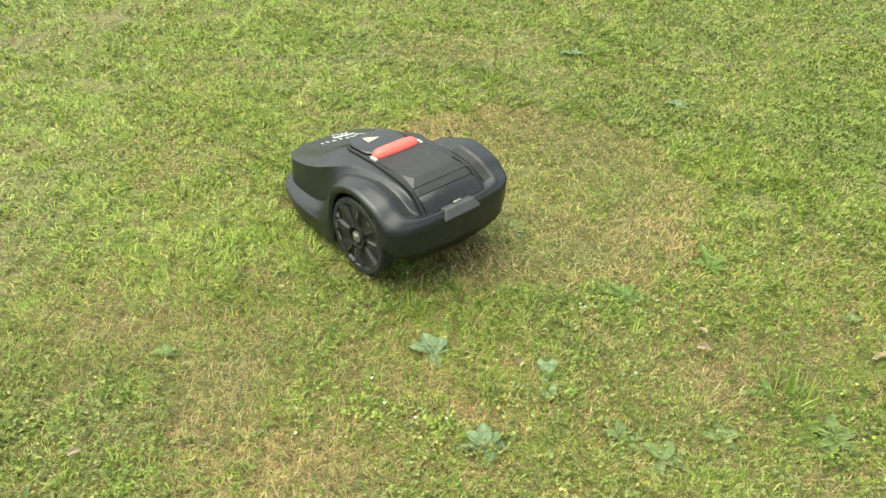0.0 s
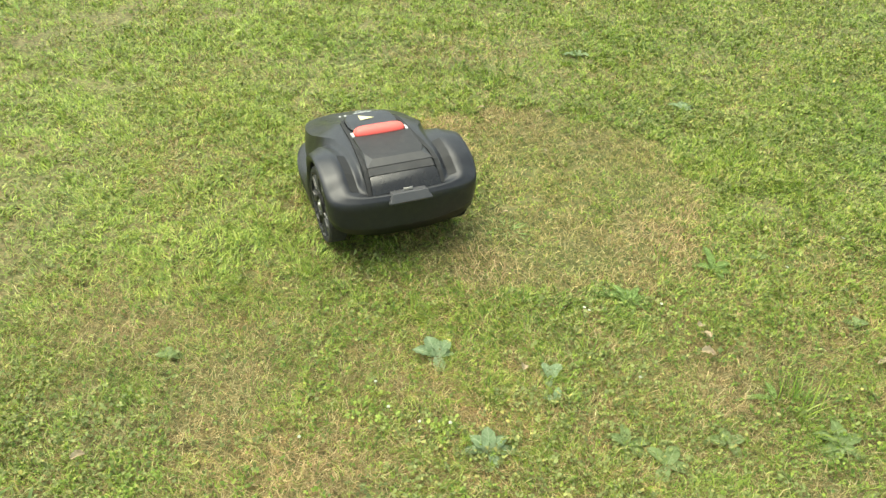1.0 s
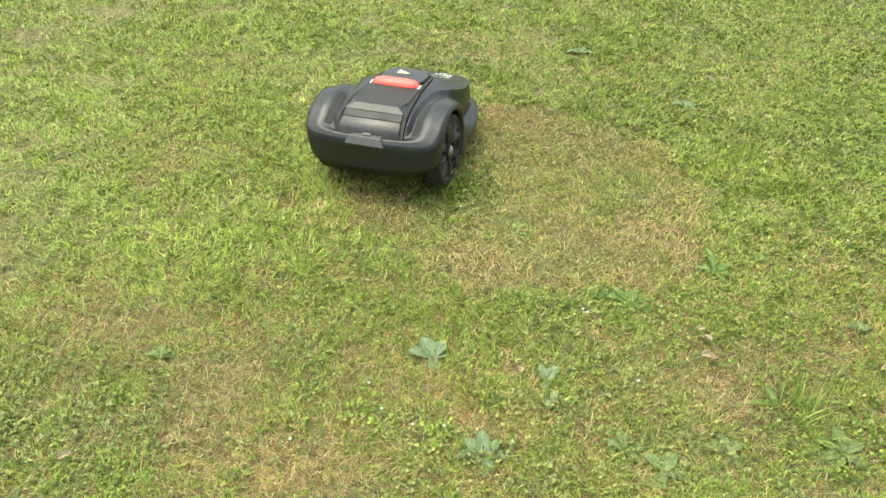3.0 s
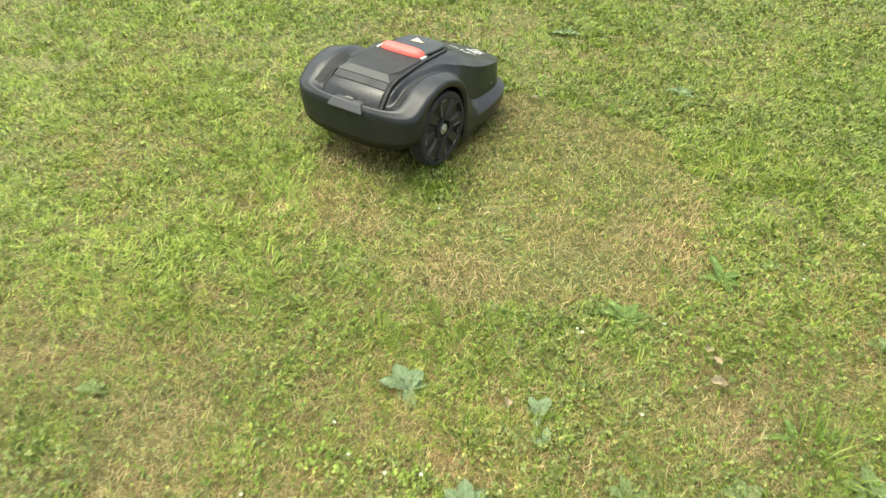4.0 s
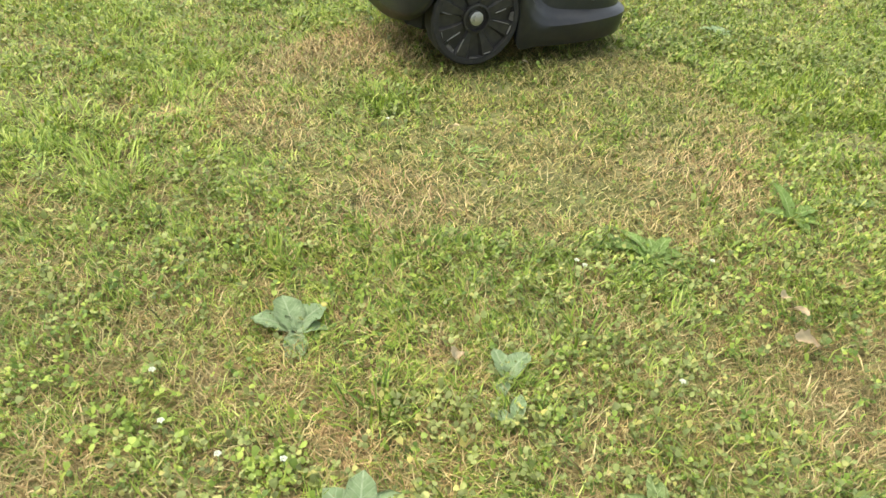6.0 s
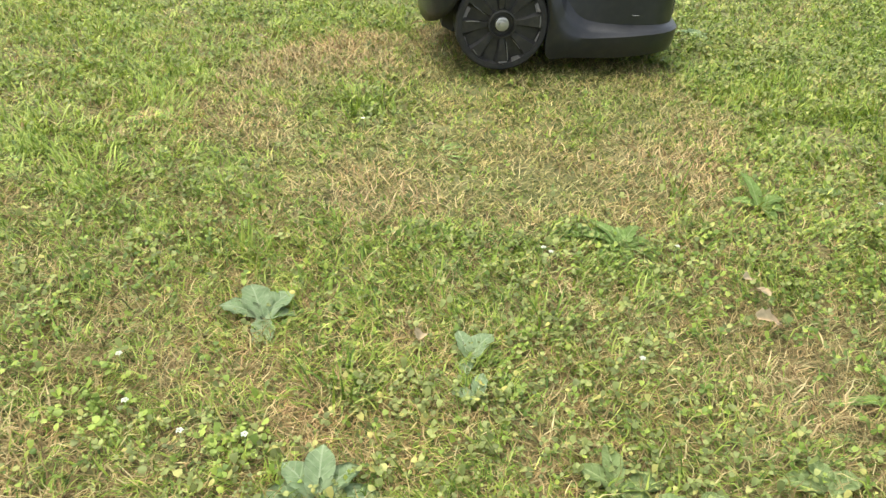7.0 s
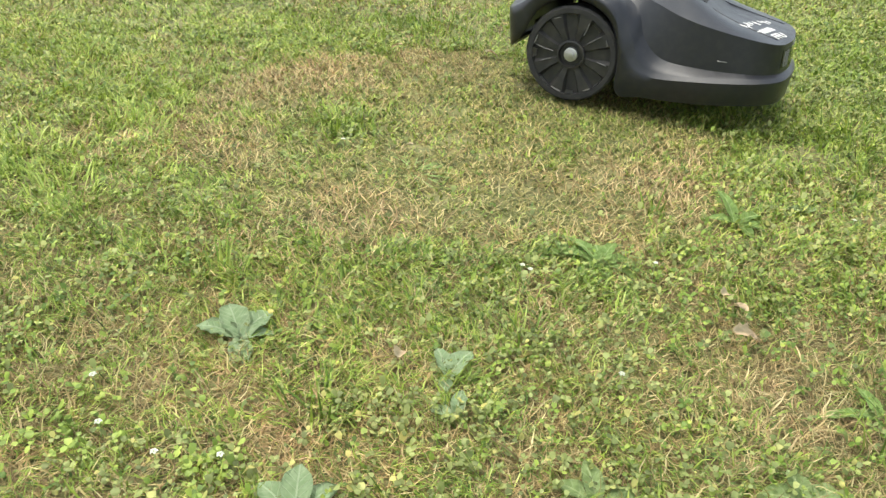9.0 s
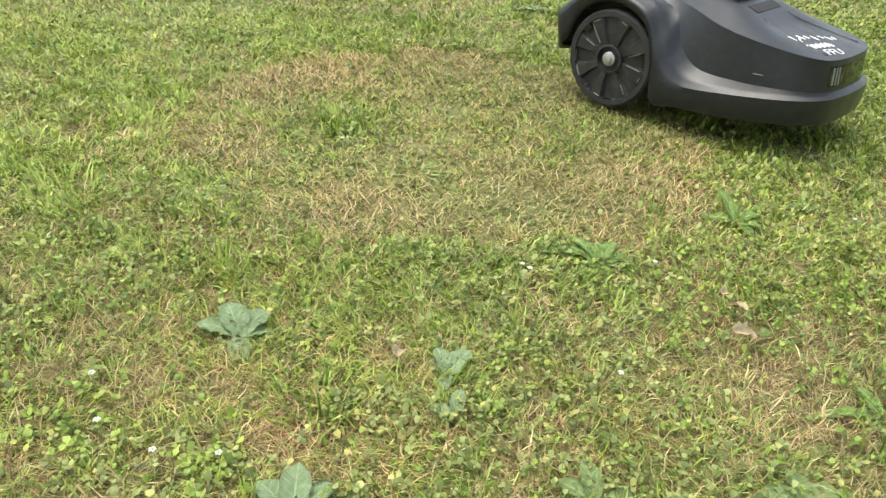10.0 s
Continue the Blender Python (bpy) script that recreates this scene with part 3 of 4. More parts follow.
def tuft(x, y, r, n, length, width, mat, label, name="grass_tuft", lean=(0.1, 0.7), seed=1):
    """A clump of longer blades as one object."""
    rnd = random.Random(seed)
    bm = bmesh.new()
    for _ in range(n):
        az, d = rnd.uniform(0, 6.283), r * math.sqrt(rnd.random())
        bx, by = d * math.cos(az), d * math.sin(az)
        out = az + rnd.uniform(-0.8, 0.8)
        ln, le, w = length * rnd.uniform(0.5, 1), rnd.uniform(*lean), width * rnd.uniform(0.6, 1)
        prev = None
        px, pz, ang = 0.0, 0.0, le
        for k in range(5):
            ww = w * (1 - (k / 4) ** 2) * 0.5 + 0.0001
            c = Vector((bx + px * math.cos(out), by + px * math.sin(out), pz))
            sd = Vector((-math.sin(out), math.cos(out), 0)) * ww
            row = (bm.verts.new(c - sd), bm.verts.new(c + sd))
            if prev:
                bm.faces.new((prev[0], prev[1], row[1], row[0]))
            prev = row
            px, pz, ang = px + ln / 4 * math.sin(ang), pz + ln / 4 * math.cos(ang), min(1.55, ang + le * 0.35)
    ob = tagged(part(name, bm, mat), label, name.replace("_", " "), kind="stuff")
    ob.location = (x, y, float(ground_height(np.array(x), np.array(y))) - 0.004)


for k, (x, y, r, n, ln) in enumerate(((.07, .955, .036, 34, .052), (.72, .96, .07, 40, .10), (-.03, 1.77, .06, 55, .05), (-1.37, 2.58, .12, 90, .08), (-.55, 1.50, .09, 60, .075), (-.42, 1.38, .07, 50, .07),
                                      (-.62, 1.25, .08, 50, .075), (.54, 1.49, .02, 8, .085), (-.80, 1.62, .10, 60, .075), (-.44, 1.72, .06, 40, .07), (.30, 1.10, .04, 24, .06), (-.12, 1.2, .04, 24, .06),
                                      (1.02, 1.85, .10, 60, .06), (.86, 2.02, .10, 60, .06), (-.72, 2.05, .1, 50, .07), (.12, 2.62, .12, 60, .06), (-.5, 1.12, .05, 26, .06))):
    tuft(x, y, r, n, ln * (.68 if x < -.3 else 1), .0036, FRESH if x < -.3 else GREEN, "tuft of longer green grass blades", seed=k)
tuft(.287, .892, .010, 12, .046, .0028, STRAW, "bundle of pale dry straw", "dry_straw", (0.7, 1.3), 31)
tuft(.12, 1.59, .05, 60, .06, .003, WEED_DARK, "dark green clump of cut grass", "clipping_clump", (1.2, 1.5), 33)
tuft(-.10, 1.58, .03, 40, .05, .003, WEED_DARK, "dark green clump of cut grass", "clipping_clump", (1.2, 1.5), 34)


# ---- robot mower ----
AXLE_Z, WHEEL_R, TRACK = 0.108, 0.103, 0.168
# control rings of the shell, nose to tail along one side: (x, y, z)
RING_BOTTOM = [(.440, 0, .043), (.436, .06, .042), (.418, .118, .041), (.363, .159, .040), (.27, .183, .037), (.16, .188, .036), (.106, .190, .040),
               (.100, .191, .130), (.070, .192, .196), (0, .193, .226), (-.072, .194, .202), (-.112, .196, .138), (-.139, .181, .112), (-.157, .14, .098), (-.165, .07, .089), (-.166, 0, .087)]
RING_CREST = [(.445, 0, .091), (.441, .06, .091), (.424, .121, .090), (.372, .165, .089), (.275, .191, .086), (.172, .196, .084), (.128, .197, .104),
              (.106, .198, .147), (.079, .199, .214), (0, .199, .246), (-.080, .200, .229), (-.123, .197, .202), (-.147, .183, .190), (-.164, .14, .187), (-.171, .07, .187), (-.172, 0, .187)]
RING_LEDGE = [(.441, 0, .096), (.437, .058, .096), (.419, .116, .095), (.366, .158, .096), (.270, .182, .094), (.182, .186, .099), (.143, .187, .126),
              (.120, .184, .172), (.082, .166, .232), (0, .152, .251), (-.078, .152, .240), (-.118, .154, .219), (-.146, .148, .205), (-.158, .114, .200), (-.163, .06, .198), (-.163, 0, .198)]
RING_RECESS = [(.435, 0, .102), (.431, .055, .101), (.411, .107, .100), (.357, .147, .103), (.270, .161, .106), (.190, .164, .117), (.148, .162, .155),
               (.126, .150, .206), (.088, .132, .228), (0, .119, .239), (-.070, .118, .232), (-.108, .117, .213), (-.126, .114, .204), (-.142, .100, .197), (-.143, .06, .195), (-.143, 0, .195)]
RING_SHOULDER = [(.431, 0, .159), (.427, .060, .159), (.407, .111, .161), (.348, .143, .173), (.265, .155, .191), (.210, .153, .206), (.170, .147, .221),
                 (.132, .137, .233), (.086, .116, .243), (0, .105, .247), (-.065, .104, .244), (-.100, .104, .235), (-.113, .103, .228), (-.118, .096, .223), (-.118, .06, .221), (-.118, 0, .221)]
RING_TOP = [(.310, 0, .190), (.306, .03, .190), (.288, .055, .196), (.255, .075, .213), (.222, .085, .229), (.192, .088, .238), (.16, .09, .244),
            (.12, .09, .247), (.08, .09, .248), (0, .09, .248), (-.06, .09, .245), (-.085, .09, .239), (-.100, .088, .232), (-.104, .07, .230), (-.106, .04, .229), (-.106, 0, .229)]


def build_shell(mower):
    """The black upper shell: rings joined by smooth strips, one side and its mirror image."""
    steps = 120
    rings = [(RING_BOTTOM, 0), (RING_CREST, 3), (RING_LEDGE, 3), (RING_RECESS, 4), (RING_SHOULDER, 4), (RING_TOP, 4)]
    bm = bmesh.new()
    for side in (1, -1):
        cols = []
        for i in range(steps + 1):
            t = i / steps
            keys = [spline(r, t) for r, _ in rings]
            keys.append(Vector((keys[-1].x, 0, keys[-1].z + (0.004 if keys[-1].x < 0.2 else 0.0))))
            lip = keys[0] + Vector((-0.006 if keys[0].x > 0.2 else 0, -0.012 * min(1, keys[0].y / 0.06), 0.006))
            line = [lip, keys[0]]
            for k in range(len(keys) - 1):
                a, b = keys[k], keys[k + 1]
                for s in (0.25, 0.5, 0.75, 1.0):
                    p = a.lerp(b, s)
                    if k == 0:
                        p += Vector((0, 0.003 * math.sin(math.pi * s) * min(1, a.y / 0.06), 0))
                    line.append(p)
            cols.append([bm.verts.new((p.x, p.y * side, p.z)) for p in line])
        for a, b in zip(cols, cols[1:]):
            for k in range(len(a) - 1):
                bm.faces.new((a[k], a[k + 1], b[k + 1], b[k]))
    bmesh.ops.remove_doubles(bm, verts=bm.verts[:], dist=0.0004)
    ob = part("shell", bm, SHELL, mower, "black moulded plastic shell with rounded wheel arches")
    tree = BVHTree.FromPolygons([v.co for v in ob.data.vertices], [p.vertices for p in ob.data.polygons])
    sharp(ob, 30)
    for e in ob.data.edges:
        if sum(ob.data.vertices[i].co.x for i in e.vertices) < 0.18:
            e.use_edge_sharp = False
    return ob, lambda x, y: tree.ray_cast(Vector((x, y, 1)), Vector((0, 0, -1)))[0].z, lambda y, z: tree.ray_cast(Vector((1, y, z)), Vector((-1, 0, 0)))[0].x


def build_wheel(mower, side):
    out = 0.024 * side
    rim = part("wheel", lathe([(0.02, -out * 0.5), (0.088, -out * 0.5), (0.088, out * 0.55), (0.02, out * 0.55)], 48), RIM, mower, "dark plastic drive wheel")
    sharp(rim)
    prof = [(0.085, -out), (0.097, -out), (WHEEL_R, -out * 0.8), (WHEEL_R, out * 0.8), (0.098, out), (0.088, out), (0.085, out * 0.5)]
    tyre = part("tyre", lathe(prof, 96, teeth=lambda k, i: -0.0010 if k in (2, 3) and (i // 2) % 2 else 0), TYRE, rim, "black ribbed tyre")
    sharp(tyre)
    for i in range(8):
        a = 2 * math.pi * i / 8
        bm = bmesh.new()
        rows = []
        for r, half, y in ((0.028, 0.0075, 0.74), (0.055, 0.0125, 0.92), (0.087, 0.0235, 0.88)):
            rows.append([bm.verts.new((r, out * yy, h)) for h, yy in ((-half, 0.45), (-half * 0.6, y), (half * 0.6, y), (half, 0.45))])
        for p, q in zip(rows, rows[1:]):
            for k in range(3):
                bm.faces.new((p[k], p[k + 1], q[k + 1], q[k]))
        bm.faces.new(rows[0])
        bm.faces.new(rows[-1])
        bmesh.ops.rotate(bm, verts=bm.verts[:], matrix=Matrix.Rotation(a, 3, "Y"))
        sharp(part("spoke", bm, RIM, rim), 30)
        bm = bmesh.new()
        low = 0.072 if i % 3 else 0.078
        q = [bm.verts.new((r * math.cos(b), out * yy, r * math.sin(b))) for r, b, yy in ((0.0875, -0.15, 0.99), (0.0875, 0.15 - 0.05 * (i % 2), 0.99), (low + .008, 0.13 - 0.06 * (i % 2), 0.80), (low + .006, -0.13, 0.80))]
        bm.faces.new(q)
        bmesh.ops.solidify(bm, geom=bm.faces[:], thickness=0.0015)
        bmesh.ops.rotate(bm, verts=bm.verts[:], matrix=Matrix.Rotation(a + 0.39, 3, "Y"))
        if i in (2, 5):
            bm.free()
            continue
        part("scuffed_rim_edge", bm, SCUFF, rim, "grey scuffed edge of a wheel pocket")
    # pale worn lines on the spoke ends and edges
    for i, r0, b0, r1, b1, w in ((0, .084, -.15, .085, .13, .0022), (1, .083, -.02, .085, .16, .0018), (3, .045, .20, .078, .15, .0012), (3, .083, -.14, .084, .02, .0016), (4, .050, -.20, .080, -.15, .0014),
                                 (6, .040, .22, .080, .15, .0012), (6, .084, -.10, .085, .12, .0020), (7, .045, -.20, .070, -.17, .0011), (2, .060, .17, .082, .14, .0010), (5, .082, -.12, .084, .06, .0014)):
        a = 2 * math.pi * i / 8
        rows = []
        for k in range(6):
            u = k / 5
            rr, bb = r0 + (r1 - r0) * u, a + b0 + (b1 - b0) * u
            e = Vector((math.cos(bb), 0, math.sin(bb)))
            f = Vector((-e.z, 0, e.x)) if abs(r1 - r0) > .01 else e
            c, ww = e * rr, f * w * (0.35 + 0.65 * math.sin(math.pi * (0.12 + 0.76 * u)))
            rows.append([(c + ww * p) + Vector((0, out * q, 0)) for p, q in ((-.5, .86), (.5, .86), (.5, 1.025), (-.5, 1.025))])
        part("scuffed_rim_edge", strip(rows), SCUFF, rim, "grey scuffed edge of a wheel spoke", False)
    hub = part("hub_ring", lathe([(0.014, out * 0.5), (0.030, out * 0.5), (0.031, out * 1.02), (0.027, out * 1.06), (0.025, out * 0.6)], 32), RIM, rim)
    sharp(hub)
    cap = part("hub_bolt", lathe([(0.004, out * 0.5), (0.0150, out * 0.55), (0.0150, out * 0.98), (0.0135, out * 1.02), (0.0085, out * 1.03), (0.008, out * 1.16), (0.004, out * 1.2), (0.001, out * 1.2)], 24), STEEL, rim, "steel axle bolt")
    sharp(cap)
    rim.location = (0, TRACK * side, AXLE_Z)
    return rim


def strip(sections, bm=None):
    """Joins rows of points to a closed-ended skin."""
    bm = bm or bmesh.new()
    rows = [[bm.verts.new(p) for p in s] for s in sections]
    for a, b in zip(rows, rows[1:]):
        for k in range(len(a)):
            j = (k + 1) % len(a)
            bm.faces.new((a[k], a[j], b[j], b[k]))
    bm.faces.new(rows[0])
    bm.faces.new(rows[-1])
    return bm


def build_mower():
    mower = tagged(new("robot_lawn_mower"), "black robot lawn mower with red stop bar on the lawn", "lawn mower")
    shell, top_z, front_x = build_shell(mower)
    # dark inner frame under the shell
    part("chassis", prism([(.42, .08), (.32, .14), (.13, .15), (.12, .13), (-.10, .13), (-.12, .09), (-.12, -.09), (-.10, -.13), (.12, -.13), (.13, -.15), (.32, -.14), (.42, -.08)],
                          0.072, 0.15), DARK, mower, "black underside with cutting deck", False)
    wheels = {s: build_wheel(mower, s) for s in (1, -1)}

    def cover(name, rows, mat, label, thick=0.010):
        secs = []
        for x, z, w in rows:
            secs.append([(x, -w, z - thick), (x, -w, z - 0.002), (x, -w + 0.004, z), (x, w - 0.004, z), (x, w, z - 0.002), (x, w, z - thick)])
        return sharp(part(name, strip(secs), mat, mower, label), 25)

    face = [(.054, .077, .258), (-.046, .078, .258), (-.077, .064, .2565)]
    foot = [(.056, .081, .250), (-.048, .085, .250), (-.099, .0865, .2455)]
    flip = lambda row: [(x, -y, z) for x, y, z in reversed(row)]
    bm = bmesh.new()
    bm.faces.new([bm.verts.new(p) for p in face + flip(face)])
    for x, y, z in ((.054, .077, .246), (-.046, .078, .246)):
        bm.faces.new([bm.verts.new(q) for q in ((x, y, z), (x, -y, z), (x - .004, -y, z - .004), (x - .004, y, z - .004))])
    part("top_cover", bm, MATTE, mower, "matte black flat top cover", False)
    bm = bmesh.new()
    up, low = face + flip(face), foot + flip(foot)
    base = [(x, y, z - .012) for x, y, z in low]
    rows = [[bm.verts.new(p) for p in r] for r in (up, low, base)]
    for a, b in zip(rows, rows[1:]):
        for k in range(len(a)):
            n = (k + 1) % len(a)
            bm.faces.new((a[k], a[n], b[n], b[k]))
    bevel(part("cover_edge", bm, GREYLIP, mower, "bevelled black edge round the cover", False), .0012, 2)
    fold = strip([[(x, -w, z - .010), (x, -w, z - .002), (x, -w + c, z), (x, w - c, z), (x, w, z - .002), (x, w, z - .010)] for x, z, w, c in ((-.0995, .2440, .0855, .003), (-.118, .233, .087, .003))])
    sharp(part("cover_fold", fold, MATTE, mower, "sloped black rear face of the cover"), 20)
    cover("battery_lid", [(-.119, .231, .086), (-.130, .226, .087), (-.143, .213, .089), (-.1525, .197, .090)], GLOSS, "glossy black rear battery lid")
    bm = strip([[(-.150, -w0, z0), (-.150, w0, z0), (x, w, z), (x, -w, z)] for x, z, w, w0, z0 in ((-.170, .2015, .045, .045, .2000), (-.1835, .1815, .057, .056, .180), (-.179, .176, .055, .055, .174))])
    bevel(part("handle", bm, HANDLE, mower, "handle lip under the lid, grey for the sky reflected in it", False), 0.002)
    part("latch", strip([[(-.154, y, .2055), (-.160, y, .2055), (-.161, y, .2015), (-.154, y, .2015)] for y in (-.012, .012)]), SCUFF, mower, "small pale latch", False)
    for s in (1, -1):
        bm = strip([[(x, s * w, z + .001), (x, s * (w + .010), z + .001), (x, s * (w + .010), z - .02), (x, s * w, z - .02)] for x, z, w in
                    ((.205, .2405, .052), (.17, .2475, .070), (.12, .2515, .074), (.06, .2525, .075), (-.02, .2525, .082), (-.07, .2505, .086), (-.104, .242, .0875), (-.130, .221, .0895), (-.152, .195, .091))])
        part("gap", bm, DARK, mower, "black gap beside the cover", False)
    # added black strips that put the shade of the arch's inner step into colour
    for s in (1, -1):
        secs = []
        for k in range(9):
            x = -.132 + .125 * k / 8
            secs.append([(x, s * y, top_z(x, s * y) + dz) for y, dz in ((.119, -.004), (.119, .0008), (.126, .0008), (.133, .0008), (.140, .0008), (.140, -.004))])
        part("arch_step_shade", strip(secs), DARK, mower, "matte black strip as shade of the step beside the arch", False)
    # front lid, red stop bar with pale ends, warning triangle
    outline = []
    for i in range(28):
        a = 2 * math.pi * i / 28
        c, s_ = math.cos(a), math.sin(a)
        x = .150 + .058 * math.copysign(abs(c) ** .5, c)
        outline.append((x, (.070 - .10 * max(0, x - .15)) * math.copysign(abs(s_) ** .45, s_)))
    inner = [(.150 + (x - .150) * .94, y * .95) for x, y in outline]
    bm = bmesh.new()
    a = [bm.verts.new((x, y, .228)) for x, y in outline]
    b = [bm.verts.new((x, y, .2535 - .0006 * max(0, x - .16) * 100)) for x, y in outline]
    c = [bm.verts.new((x, y, .2565 - .0006 * max(0, x - .16) * 100)) for x, y in inner]
    for p, q in ((a, b), (b, c)):
        for k in range(len(p)):
            j = (k + 1) % len(p)
            bm.faces.new((p[k], p[j], q[j], q[k]))
    bm.faces.new(c)
    part("control_lid", bm, GLOSS, mower, "black rounded control lid", False)
    pit = [(.098, .074), (.098, -.074), (.052, -.080), (.052, .080)]
    part("bar_pit", prism(pit, .235, .2525), DARK, mower, "black recess under the stop bar", False)
    secs = []
    for i in range(19):
        u = -1 + 2 * i / 18
        k = max(0.05, (1 - abs(u) ** 6)) ** 0.5
        secs.append([(.074 + .022 * k * math.cos(q), .071 * u, .256 + (.019 if math.sin(q) > 0 else .008) * k * math.sin(q)) for q in [2 * math.pi * j / 16 for j in range(16)]])
    part("stop_bar", strip(secs), RED, mower, "red rounded stop bar")
    for s in (1, -1):
        part("stop_bar_end", strip([[(.052, y, .246), (.084, y, .246), (.080, y, .259), (.056, y, .259)] for y in (s * .0765, s * .071)]), WHITE, mower, "pale bracket of the stop bar", False)
    tri = prism([(.180, .026), (.151, .028), (.158, -.012)], .2566, .2574)
    part("warning_triangle", tri, YELLOW, mower, "pale yellow warning triangle sticker", False)
    # vent in front of the lid
    bm = strip([[(x, -.058, z - .012), (x, .058, z - .012), (x, .055, z), (x, -.055, z)] for x, z in ((.224, top_z(.224, 0) + .0015), (.234, top_z(.234, 0) + .0015), (.246, top_z(.246, 0) + .0012))])
    part("vent", bm, DARK, mower, "dark vent slot", False)
    # window for the front camera
    secs = []
    for k in range(13):
        y = -.096 + .016 * k
        lo, hi = front_x(y, .110), front_x(y, .148)
        secs.append([(lo + .0012, y, .110), (hi + .0012, y, .148), (hi - .012, y, .148), (lo - .012, y, .110)])
    part("camera_window", strip(secs), WINDOW, mower, "dark glossy front window", False)
    # three thin pale stripes, just proud of the window face
    for y in (-.088, -.080, -.072):
        part("window_stripe", strip([[(front_x(yy, .113) + .0022, yy, .113), (front_x(yy, .145) + .0022, yy, .145), (front_x(yy, .145) - .003, yy, .145), (front_x(yy, .113) - .003, yy, .113)] for yy in (y - .0016, y + .0016)]),
             SCUFF, mower, "pale stripe on the window face", False)
    # raised middle panel of the front deck
    for s in (1, -1):
        secs = []
        for k in range(11):
            u = k / 10
            x, y = .262 + .140 * u, s * (.060 + .036 * u - .012 * u * u)
            z = top_z(x, y)
            secs.append([(x, y - s * .0045, z - .002), (x, y - s * .0040, z + .0016), (x, y, z + .0010), (x, y + s * .0025, z - .002)])
        part("deck_ridge", strip(secs), SHELL, mower, "black moulded ridge along the front deck")
    # painted writing: bars where it is a name, and three letters
    text = bpy.data.curves.new("lettering", "FONT")
    text.body, text.size, text.extrude, text.align_x, text.shear = "FFU", 0.030, 0.0004, "CENTER", 0.1
    tmp = new("lettering_source", text)
    me = bpy.data.meshes.new_from_object(tmp)
    bpy.data.objects.remove(tmp)
    lay = Matrix.Translation((.411, -.054, 0)) @ Matrix.Rotation(radians(72), 4, "Z")
    for v in me.vertices:
        p = lay @ Vector((v.co.x, v.co.y, 0))
        v.co = (p.x, p.y, top_z(min(p.x, .425), p.y) + 0.0006 + v.co.z)
    letters = new("lettering", me)
    me.materials.append(WHITE)
    letters.parent = mower
    tagged(letters, "white hand-painted letters")

    def stroke(x0, y0, x1, y1, w, name="painted_bar"):
        d = Vector((x1 - x0, y1 - y0))
        n = Vector((-d.y, d.x)).normalized() * w / 2
        bm = bmesh.new()
        low, up = [], []
        for k in range(4):
            for sgn in (1, -1):
                q = Vector((x0, y0)) + d * k / 3 + n * sgn * (0.8 + 0.4 * ((k * 7) % 3) / 3)
                up.append(bm.verts.new((q.x, q.y, top_z(q.x, q.y) + .0012)))
                low.append(bm.verts.new((q.x, q.y, top_z(q.x, q.y) - .001)))
        for k in range(0, 6, 2):
            bm.faces.new((up[k], up[k + 1], up[k + 3], up[k + 2]))
            bm.faces.new((up[k], up[k + 2], low[k + 2], low[k]))
            bm.faces.new((up[k + 1], low[k + 1], low[k + 3], up[k + 3]))
        part(name, bm, WHITE, mower, "white hand-painted stroke", False)

    for k in range(5):
        stroke(.358 + .0035 * k, -.078 + .013 * k, .376 + .0035 * k, -.070 + .013 * k, .008)
    stroke(.322, -.082, .348, -.070, .0045)
    stroke(.344, -.074, .336, -.056, .0045)
    for k in range(6):
        x0, y0 = .326 + .0075 * k, -.052 + .017 * k
        stroke(x0, y0, x0 + .019 - .006 * (k % 2), y0 + .004 - .003 * (k % 3), .0045)
    # scratches low on the flank
    for x0, z0, x1, z1 in ((.335, .118, .378, .116), (.345, .112, .372, .106), (.30, .125, .318, .124)):
        y0, y1 = -.1585 + .55 * max(0, x0 - .30) ** 1.15, -.1585 + .55 * max(0, x1 - .30) ** 1.15
        part("scratch", strip([[(x, y - .0025, z), (x, y - .0025, z + .0014), (x, y + .004, z + .0014), (x, y + .004, z)] for x, y, z in ((x0, y0, z0), (x1, y1, z1))]), SCUFF, mower, "pale scratch", False)
    return mower, wheels


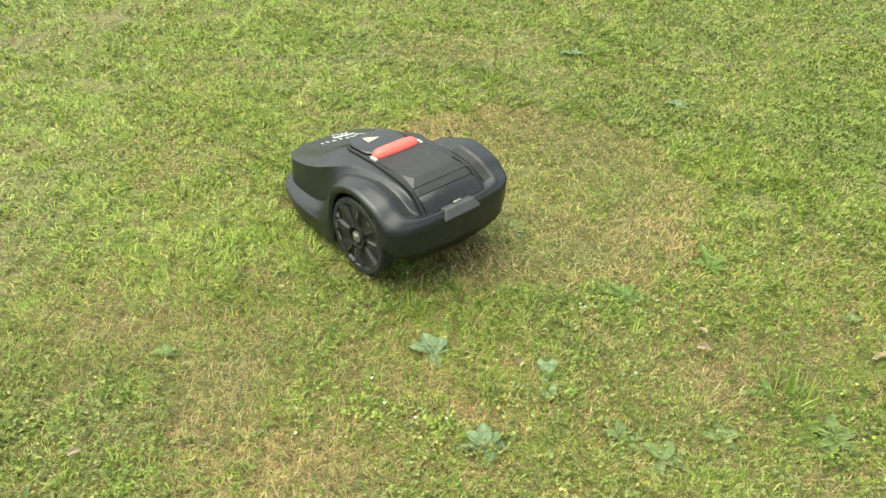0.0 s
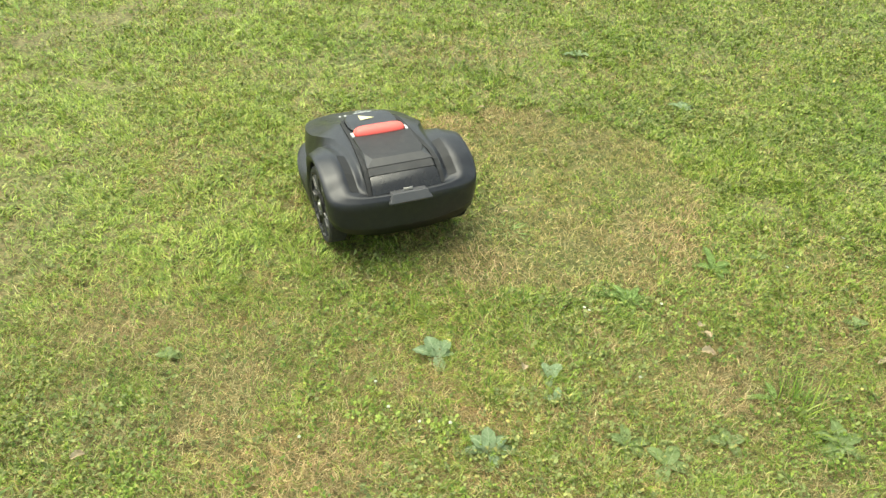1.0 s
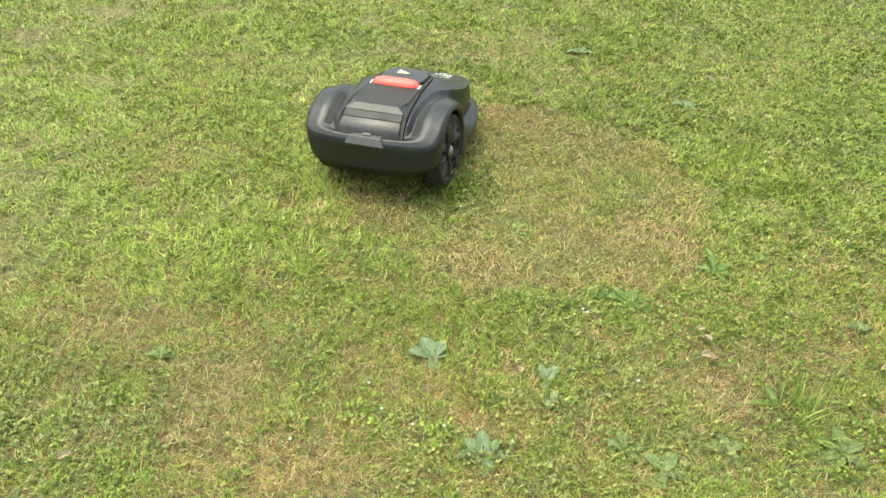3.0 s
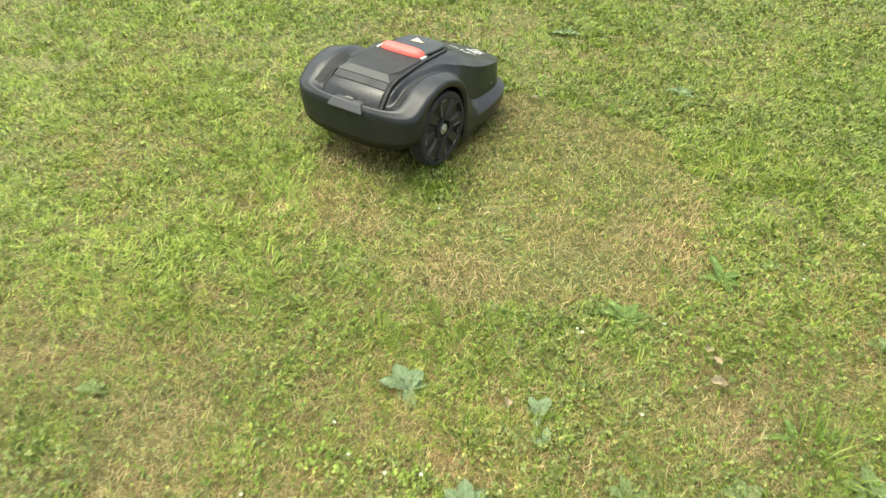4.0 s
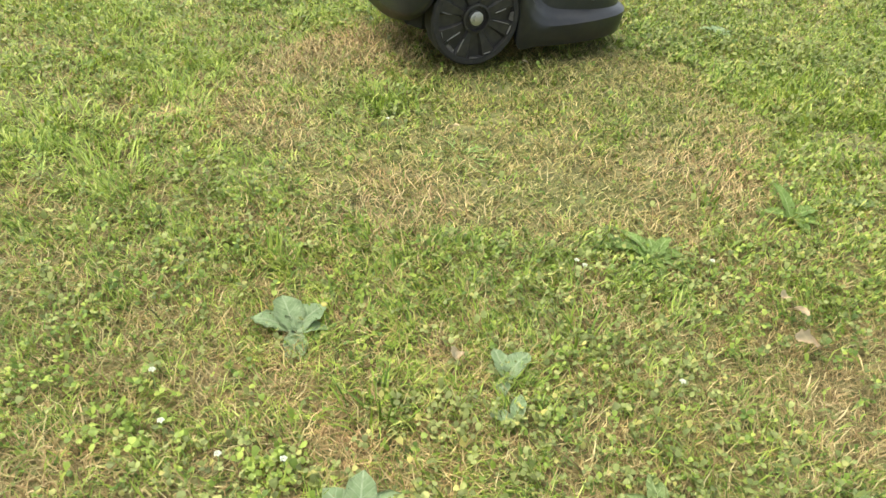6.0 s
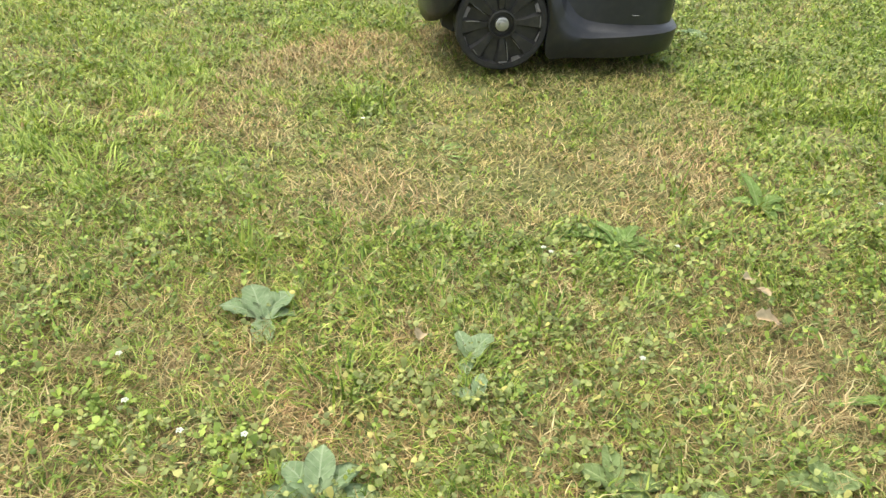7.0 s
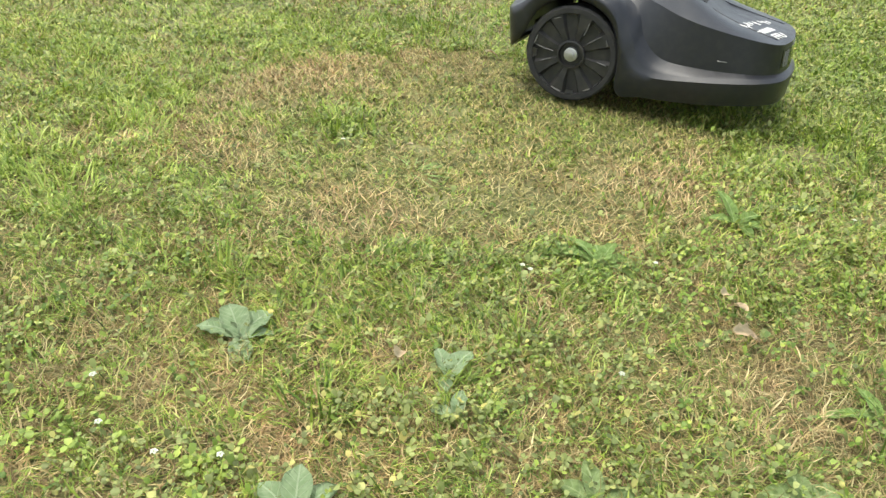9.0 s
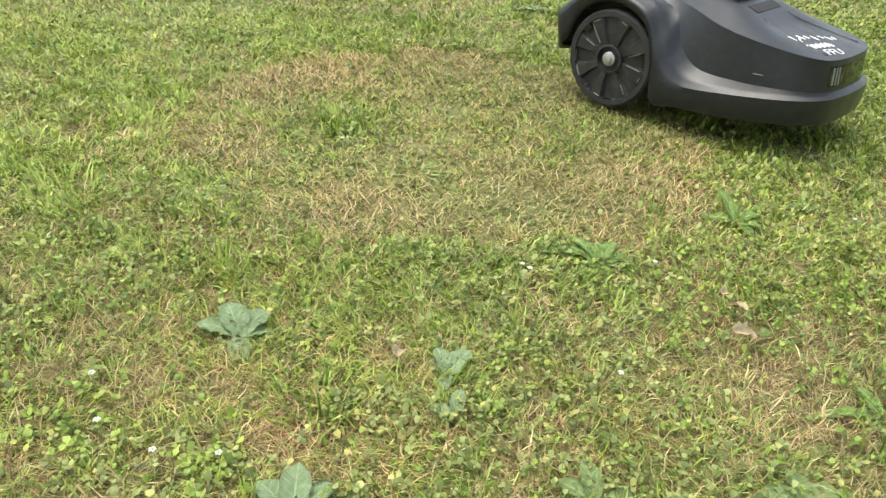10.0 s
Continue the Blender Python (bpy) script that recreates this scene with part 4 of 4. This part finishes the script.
mower, wheels = build_mower()

# seconds, x, y, heading, lean to the side, nose up
DRIVE = [
    (0.0, -0.120, 1.471, 134.9, 0.2, -3.4),
    (0.5, -0.170, 1.516, 124.7, 0.1, -3.7),
    (1.0, -0.207, 1.562, 114.9, -0.5, -2.8),
    (1.5, -0.234, 1.631, 104.7, -1.4, -2.3),
    (2.0, -0.248, 1.686, 94.1, -2.1, -2.1),
    (3.5, -0.206, 1.898, 67.2, -2.5, -1.3),
    (4.0, -0.170, 1.966, 58.4, -2.3, -1.5),
    (4.5, -0.134, 2.030, 50.3, -2.2, -1.6),
    (5.0, -0.077, 2.085, 42.9, -0.8, -1.0),
    (5.5, -0.021, 2.130, 34.6, -0.1, -0.0),
    (6.0, 0.048, 2.155, 26.2, 0.0, 0.0),
    (7.5, 0.286, 2.192, 2.0, 0.2, 0.2),
    (8.0, 0.358, 2.181, -4.9, -0.4, 0.6),
    (8.5, 0.441, 2.165, -15.3, -0.4, 1.1),
    (9.0, 0.511, 2.157, -23.7, 0.2, 2.8),
    (10.0, 0.641, 2.098, -42.2, -0.1, 4.4),
]


def motions():
    walk(mower, [(t, pose(x, y, 0.006, 0, 0, h) @ pose(0, 0, 0.11, 0, -up, 0) @ pose(0, 0, -0.11) @ pose(0, 0, 0, lean)) for t, x, y, h, lean, up in DRIVE])
    for side, wheel in wheels.items():
        angle, rows, last = 0.0, [], None
        for t, x, y, h, _, _ in DRIVE:
            here = Vector((x, y)) + Vector((-math.sin(radians(h)), math.cos(radians(h)))) * TRACK * side
            if last:
                ahead = Vector((math.cos(radians(h)), math.sin(radians(h))))
                n = 2 if t - last[0] > 1.2 else 1
                gone = math.degrees((here - last[1]).dot(ahead) / WHEEL_R)
                for k in range(1, n + 1):
                    rows.append((last[0] + (t - last[0]) * k / n, pose(0, TRACK * side, AXLE_Z, 0, angle + gone * k / n, 0)))
                angle += gone
            else:
                rows.append((t, pose(0, TRACK * side, AXLE_Z)))
            last = (t, here)
        walk(wheel, rows)


motions()
